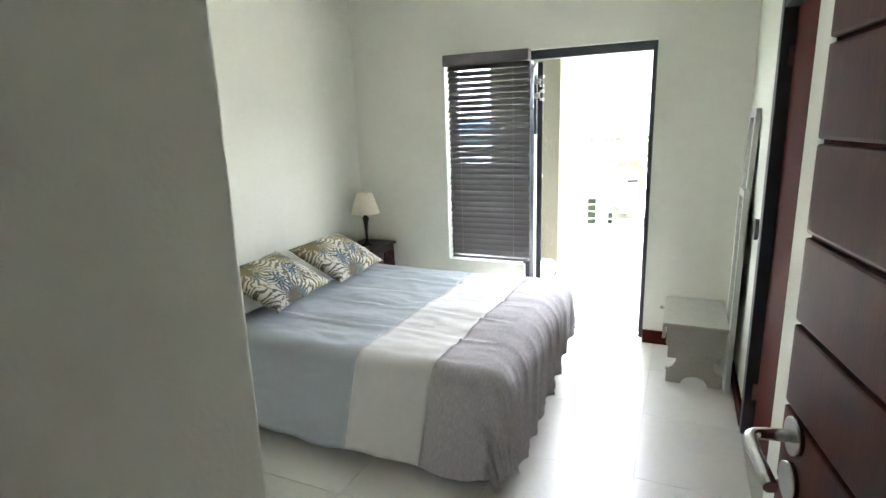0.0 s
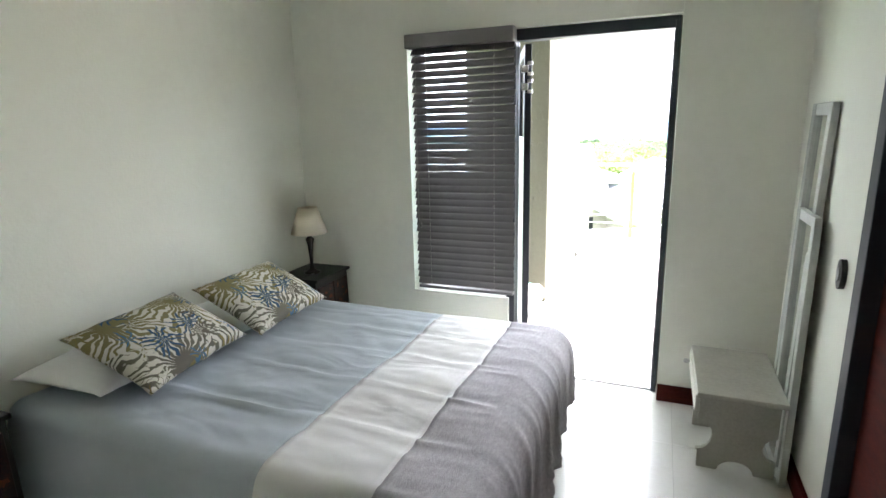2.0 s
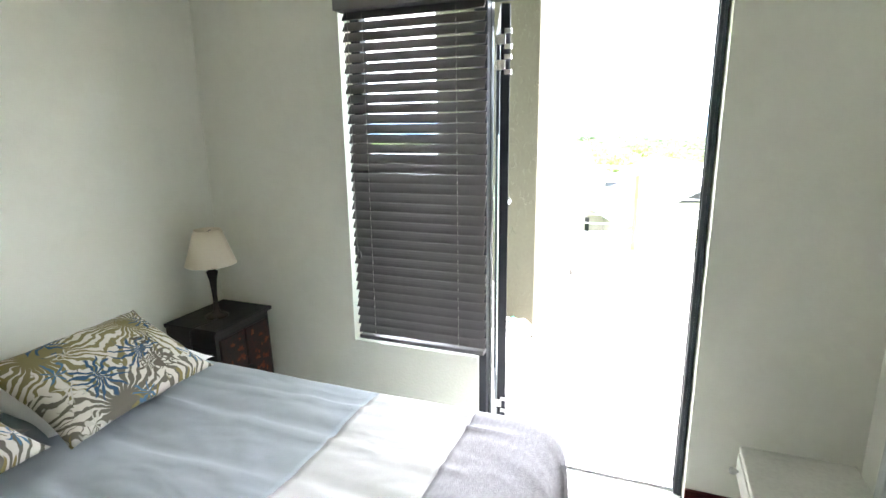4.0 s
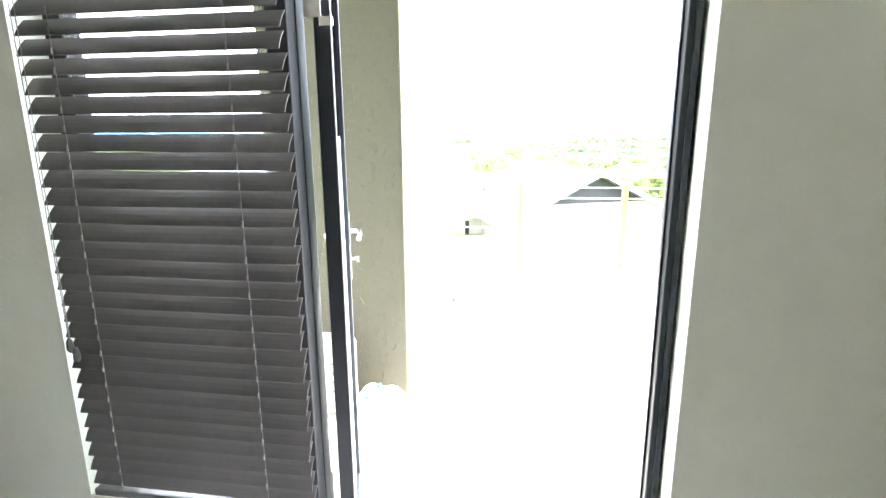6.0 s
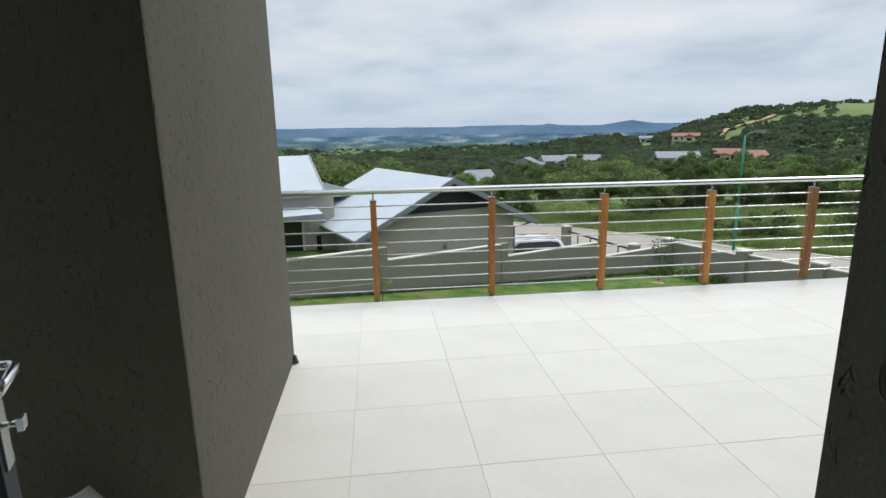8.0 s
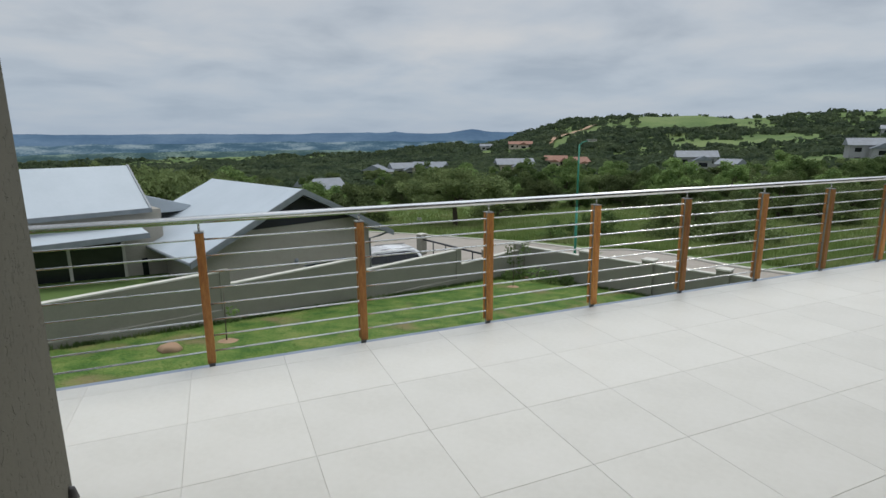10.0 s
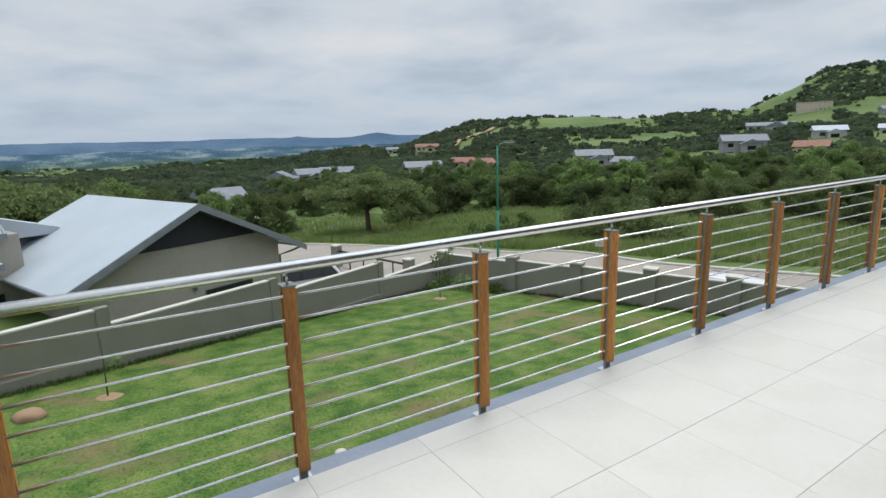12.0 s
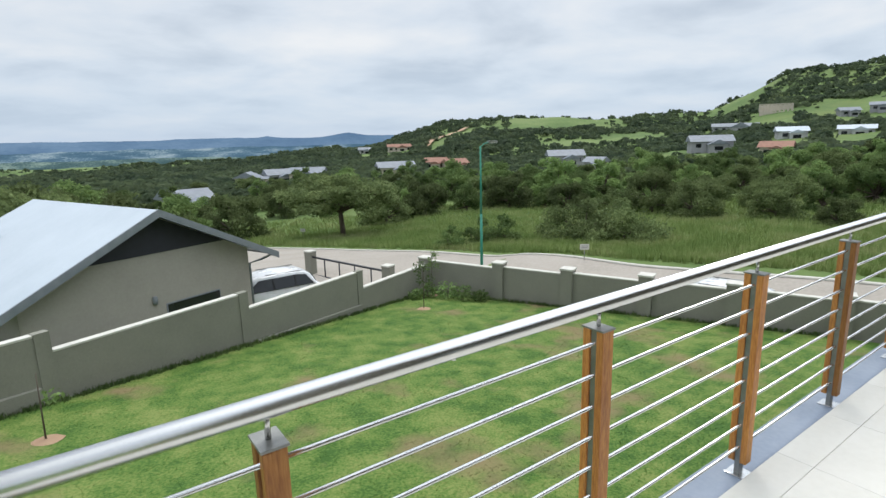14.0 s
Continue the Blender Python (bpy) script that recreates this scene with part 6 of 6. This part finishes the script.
def building_shell(az, r):
    x, y = at_bearing(az, r)
    t = thing("building_shell", "roofless pale concrete building shell on the hillside", "building", (x, y, ground(x, y) - 0.5), -az)
    part("floor_slab", boxes((-8, 8, -3, 3, -1.5, 0.6)), M_BEIGE, t)
    for i in range(9):
        part("wall_pier", boxes((-8 + 2 * i - 0.45, -8 + 2 * i + 0.45, -3, -2.7, 0.6, 4.6)), M_BEIGE, t)
    part("back_wall", boxes((-8, 8, 2.7, 3, 0.6, 4.6)), M_BEIGE, t)
    part("ring_beam", boxes((-8.3, 8.3, -3.05, -2.65, 4.6, 5.1)), M_BEIGE, t)


building_shell(66.8, 372)

# bare earth scars
def scar(name, az, r, w, d, label):
    x, y = at_bearing(az, r)
    bm = bmesh.new()
    n = 18
    c = bm.verts.new((x, y, ground(x, y) + 1.2))
    ring = []
    for i in range(n):
        a = 2 * math.pi * i / n
        k = 1 + 0.35 * noise.noise(Vector((math.cos(a) * 1.7, math.sin(a) * 1.7, az)))
        px, py = at_bearing(az + math.degrees(w * k * math.cos(a) / r), r + d * k * math.sin(a))
        ring.append(bm.verts.new((px, py, ground(px, py) + 0.9)))
    for i in range(n):
        bm.faces.new((c, ring[i], ring[(i + 1) % n])).smooth = True
    structure(name, bm, M_SAND, label, "ground")


bm = bmesh.new()
ribbon = []
for i in range(19):
    k = i / 18
    az, r = 34.1 + 4.6 * k, 322 + 150 * k
    half = 3.2 + 1.6 * noise.noise(Vector((k * 7, 0, 0)))
    row = []
    for o in (-half, 0, half):
        px, py = at_bearing(az, r + o * 3.0)
        row.append(bm.verts.new((px, py, ground(px, py) + 1.3)))
    ribbon.append(row)
for p, q in zip(ribbon, ribbon[1:]):
    for i in (0, 1):
        bm.faces.new((p[i], p[i + 1], q[i + 1], q[i])).smooth = True
structure("earth_cutting_1", bm, M_SAND, "bare reddish earth track cut across the hill", "ground")
scar("earth_cutting_2", 55.6, 145, 3, 5, "bare earth building plot on the slope")


# ---- grasses ----
def tufts(name, label, mat, count, where, h, w, seed):
    rn = random.Random(seed)
    vs, fs = [], []
    for _ in range(count):
        p = where(rn)
        if p is None:
            continue
        x, y = p
        z = ground(x, y)
        for _ in range(5):
            a, hh = rn.uniform(0, 6.28), h * rn.uniform(0.5, 1.3)
            d = Vector((math.cos(a), math.sin(a), 0))
            o = Vector((x + rn.gauss(0, w * 2), y + rn.gauss(0, w * 2), z))
            s = Vector((-d.y, d.x, 0)) * w
            i = len(vs)
            vs += [o - s, o + s, o + d * hh * rn.uniform(0.1, 0.5) + Vector((0, 0, hh))]
            fs.append((i, i + 1, i + 2))
    me = bpy.data.meshes.new(name)
    me.from_pydata(vs, [], fs)
    me.materials.append(mat)
    tagged(new(name, me), label, "grass", kind="stuff")


def in_veld(rn):
    az, r = rn.uniform(14, 84), 30 * (75 / 30) ** rn.random()
    x, y = at_bearing(az, r)
    u, v = lot(x, y)
    return (x, y) if u > road_edges(v)[1] + 1.6 else None


def by_wall(rn):
    if rn.random() < 0.6:
        return world_of(rn.uniform(-18, 0), -0.14 - abs(rn.gauss(0, 0.07)))
    return world_of(0.45 - abs(rn.gauss(0, 0.06)), rn.uniform(-14, 0))


def on_lawn(rn):
    return world_of(rn.uniform(-19, 0.2), rn.uniform(-13, -0.2))


tufts("veld_tufts", "long green grass in the open plot beyond the road", M_GRASSB, 42000, in_veld, 0.42, 0.022, 3)
tufts("lawn_tufts", "short uneven grass tufts over the lawn", M_LAWN, 45000, on_lawn, 0.032, 0.010, 8)
tufts("wall_weeds", "weeds growing along the foot of the garden wall", M_LEAF2, 1500, by_wall, 0.13, 0.02, 4)


# ---- garden planting and bits on the lawn ----
def sapling(u, v, h, seed, label):
    x, y = world_of(u, v)
    t = thing("sapling", label, "sapling", (x, y, ground(x, y)), group="young garden trees")
    rn = random.Random(seed)
    bm = bmesh.new()
    tube(bm, (0, 0, -0.1), (0.03, 0.02, h), 0.018, 6, 0.008)
    part("trunk", bm, M_BARK, t)
    bm = bmesh.new()
    for k in range(5 if seed != 2 else 1):
        leaf_cloud(bm, rn, (rn.uniform(-0.2, 0.2), rn.uniform(-0.2, 0.2), h * rn.uniform(0.55, 1.05)), (0.2, 0.2, 0.22), 34, 0.05)
    part("leaves", bm, M_LEAF2, t)
    bm = bmesh.new()
    n = 14
    ring = [bm.verts.new((0.22 * (1 + 0.3 * rn.random()) * math.cos(6.283 * i / n), 0.22 * math.sin(6.283 * i / n), 0.028)) for i in range(n)]
    c = bm.verts.new((0, 0, 0.07))
    for i in range(n):
        bm.faces.new((c, ring[i], ring[(i + 1) % n]))
    part("earth_ring", bm, M_SAND, t)


sapling(-2.2, -1.8, 1.7, 1, "young tree newly planted in the lawn")
sapling(-13.9, -2.0, 1.25, 2, "bare young tree newly planted in the lawn")
sapling(0.0, -0.7, 1.7, 3, "young climbing tree by the wall corner")


def shrub(u, v, s, seed):
    x, y = world_of(u, v)
    t = thing("shrub", "leafy green shrub in the corner bed", "shrub", (x, y, ground(x, y)), group="corner bed shrubs")
    rn = random.Random(seed)
    bm = bmesh.new()
    leaf_cloud(bm, rn, (0, 0, s * 0.45), (s * 0.8, s * 0.8, s * 0.6), 260, 0.06)
    part("leaves", bm, M_LEAF2, t)
    bm = bmesh.new()
    for k in range(5):
        tube(bm, (0, 0, -0.05), (rn.uniform(-0.3, 0.3) * s, rn.uniform(-0.3, 0.3) * s, s * 0.6), 0.012, 5)
    part("stems", bm, M_BARK, t)


for i, (u, v, s) in enumerate(((-0.3, -0.7, 0.6), (-0.2, -1.5, 0.75), (-0.15, -2.2, 0.7), (0.0, -2.9, 0.5), (-0.9, -0.5, 0.45))):
    shrub(u, v, s, 20 + i)


def stone(x, y, s, seed, mat, label):
    bm = bmesh.new()
    bmesh.ops.create_icosphere(bm, subdivisions=2, radius=s)
    for v in bm.verts:
        v.co *= 1 + 0.35 * noise.noise(v.co * 6 + Vector((seed, 0, 0)))
        v.co.z *= 0.55
    ob = smooth(part("stone", bm, mat))
    ob.location = (x, y, ground(x, y) + s * 0.25)
    tagged(ob, label, "stone")


stone(2.42, 13.9, 0.10, 1.0, M_COPING, "pale stone lying on the lawn")
sx, sy = world_of(-6.6, -5.7)
stone(sx, sy, 0.07, 4.0, M_COPING, "small pale stone lying on the lawn")


sx, sy = world_of(-15.16, -1.88)
stone(sx, sy, 0.25, 7.0, M_SAND, "small heap of brown soil on the lawn")

# ---- sacks beside the terrace door ----
def sack(name, label, at, rot, w, h, d, seed, marks):
    t = thing(name, label, "sack", at, group="garden sacks")
    t.rotation_euler = [radians(a) for a in rot]
    bm = pillow_mesh(w, h, d, seed, 0.10)
    for v in bm.verts:
        v.co += Vector((0, 0, 0.012 * noise.noise(v.co * 14))) 
        if v.co.y > h * 0.36:
            k = (v.co.y - h * 0.36) / (h * 0.14)
            v.co.x *= 1 - 0.35 * k
            v.co.z += 0.02 * math.sin(v.co.x * 40) * k
    bm.transform(Matrix.Translation((0, h / 2, 0)))
    smooth(part("bag", bm, M_SACK, t))
    for mx0, mx1, my0, my1, mm in marks:
        bm = bmesh.new()
        n = 8
        g = []
        for i in range(n + 1):
            y = my0 + (my1 - my0) * i / n
            b = (y - h / 2) / (h / 2)
            row = []
            for x in (mx0, mx1):
                a = x / (w / 2)
                fat = max(0.0, (1 - a * a) * (1 - b * b)) ** 0.42
                row.append((x, y, d / 2 * fat + 0.016))
            g.append([bm.verts.new(p) for p in row] + [bm.verts.new((p[0], p[1], p[2] - 0.022)) for p in row])
        for p, q in zip(g, g[1:]):
            bm.faces.new((p[0], p[1], q[1], q[0])); bm.faces.new((p[2], q[2], q[3], p[3]))
            bm.faces.new((p[0], q[0], q[2], p[2])); bm.faces.new((p[1], p[3], q[3], q[1]))
        part("printed_mark", bm, mm, t)


bars = [(-0.13, 0.02, 0.10 + 0.05 * i, 0.112 + 0.05 * i, M_INK) for i in range(5)]
sack("standing_sack", "white woven garden sack standing against the pier", (-1.61, 5.62, 0.0), (84, 0, 20), 0.26, 0.47, 0.13, 3.0, bars + [(0.085, 0.097, 0.08 + 0.09 * i, 0.14 + 0.09 * i, M_PRINT) for i in range(4)])
greens = [(-0.03, 0.035, 0.17 + 0.055 * i, 0.182 + 0.055 * i, M_PRINT) for i in range(5)] + [(-0.03, -0.018, 0.17 + 0.055 * i, 0.20 + 0.055 * i, M_PRINT) for i in range(5)]
sack("slumped_sack", "white woven garden sack slumped against another one", (-1.42, 5.17, 0.07), (14, 0, -16), 0.27, 0.47, 0.16, 8.0, greens)

# ---- dark rag at the foot of the pier, modelled as a small round stub ----
bm = bmesh.new()
lathe(bm, [(0.0, 0.0), (0.03, 0.005), (0.024, 0.03), (0.018, 0.055), (0.0, 0.065)], 10)
ob = part("dark_rag", bm, M_DARKPL)
ob.location = (-1.235, 7.60, 0.0)
tagged(ob, "small dark rag at the foot of the pier, shaped as a round stub", "pipe")


# ---- the tiles, last ----
tiled(floor, M_TILE, XL, 0.28, -4.2, 4.38, -0.2, 3.15)
tiled(terrace, M_TILE_OUT, -2.2, 16.4, 4.40, 8.86, -0.8, 6.9)
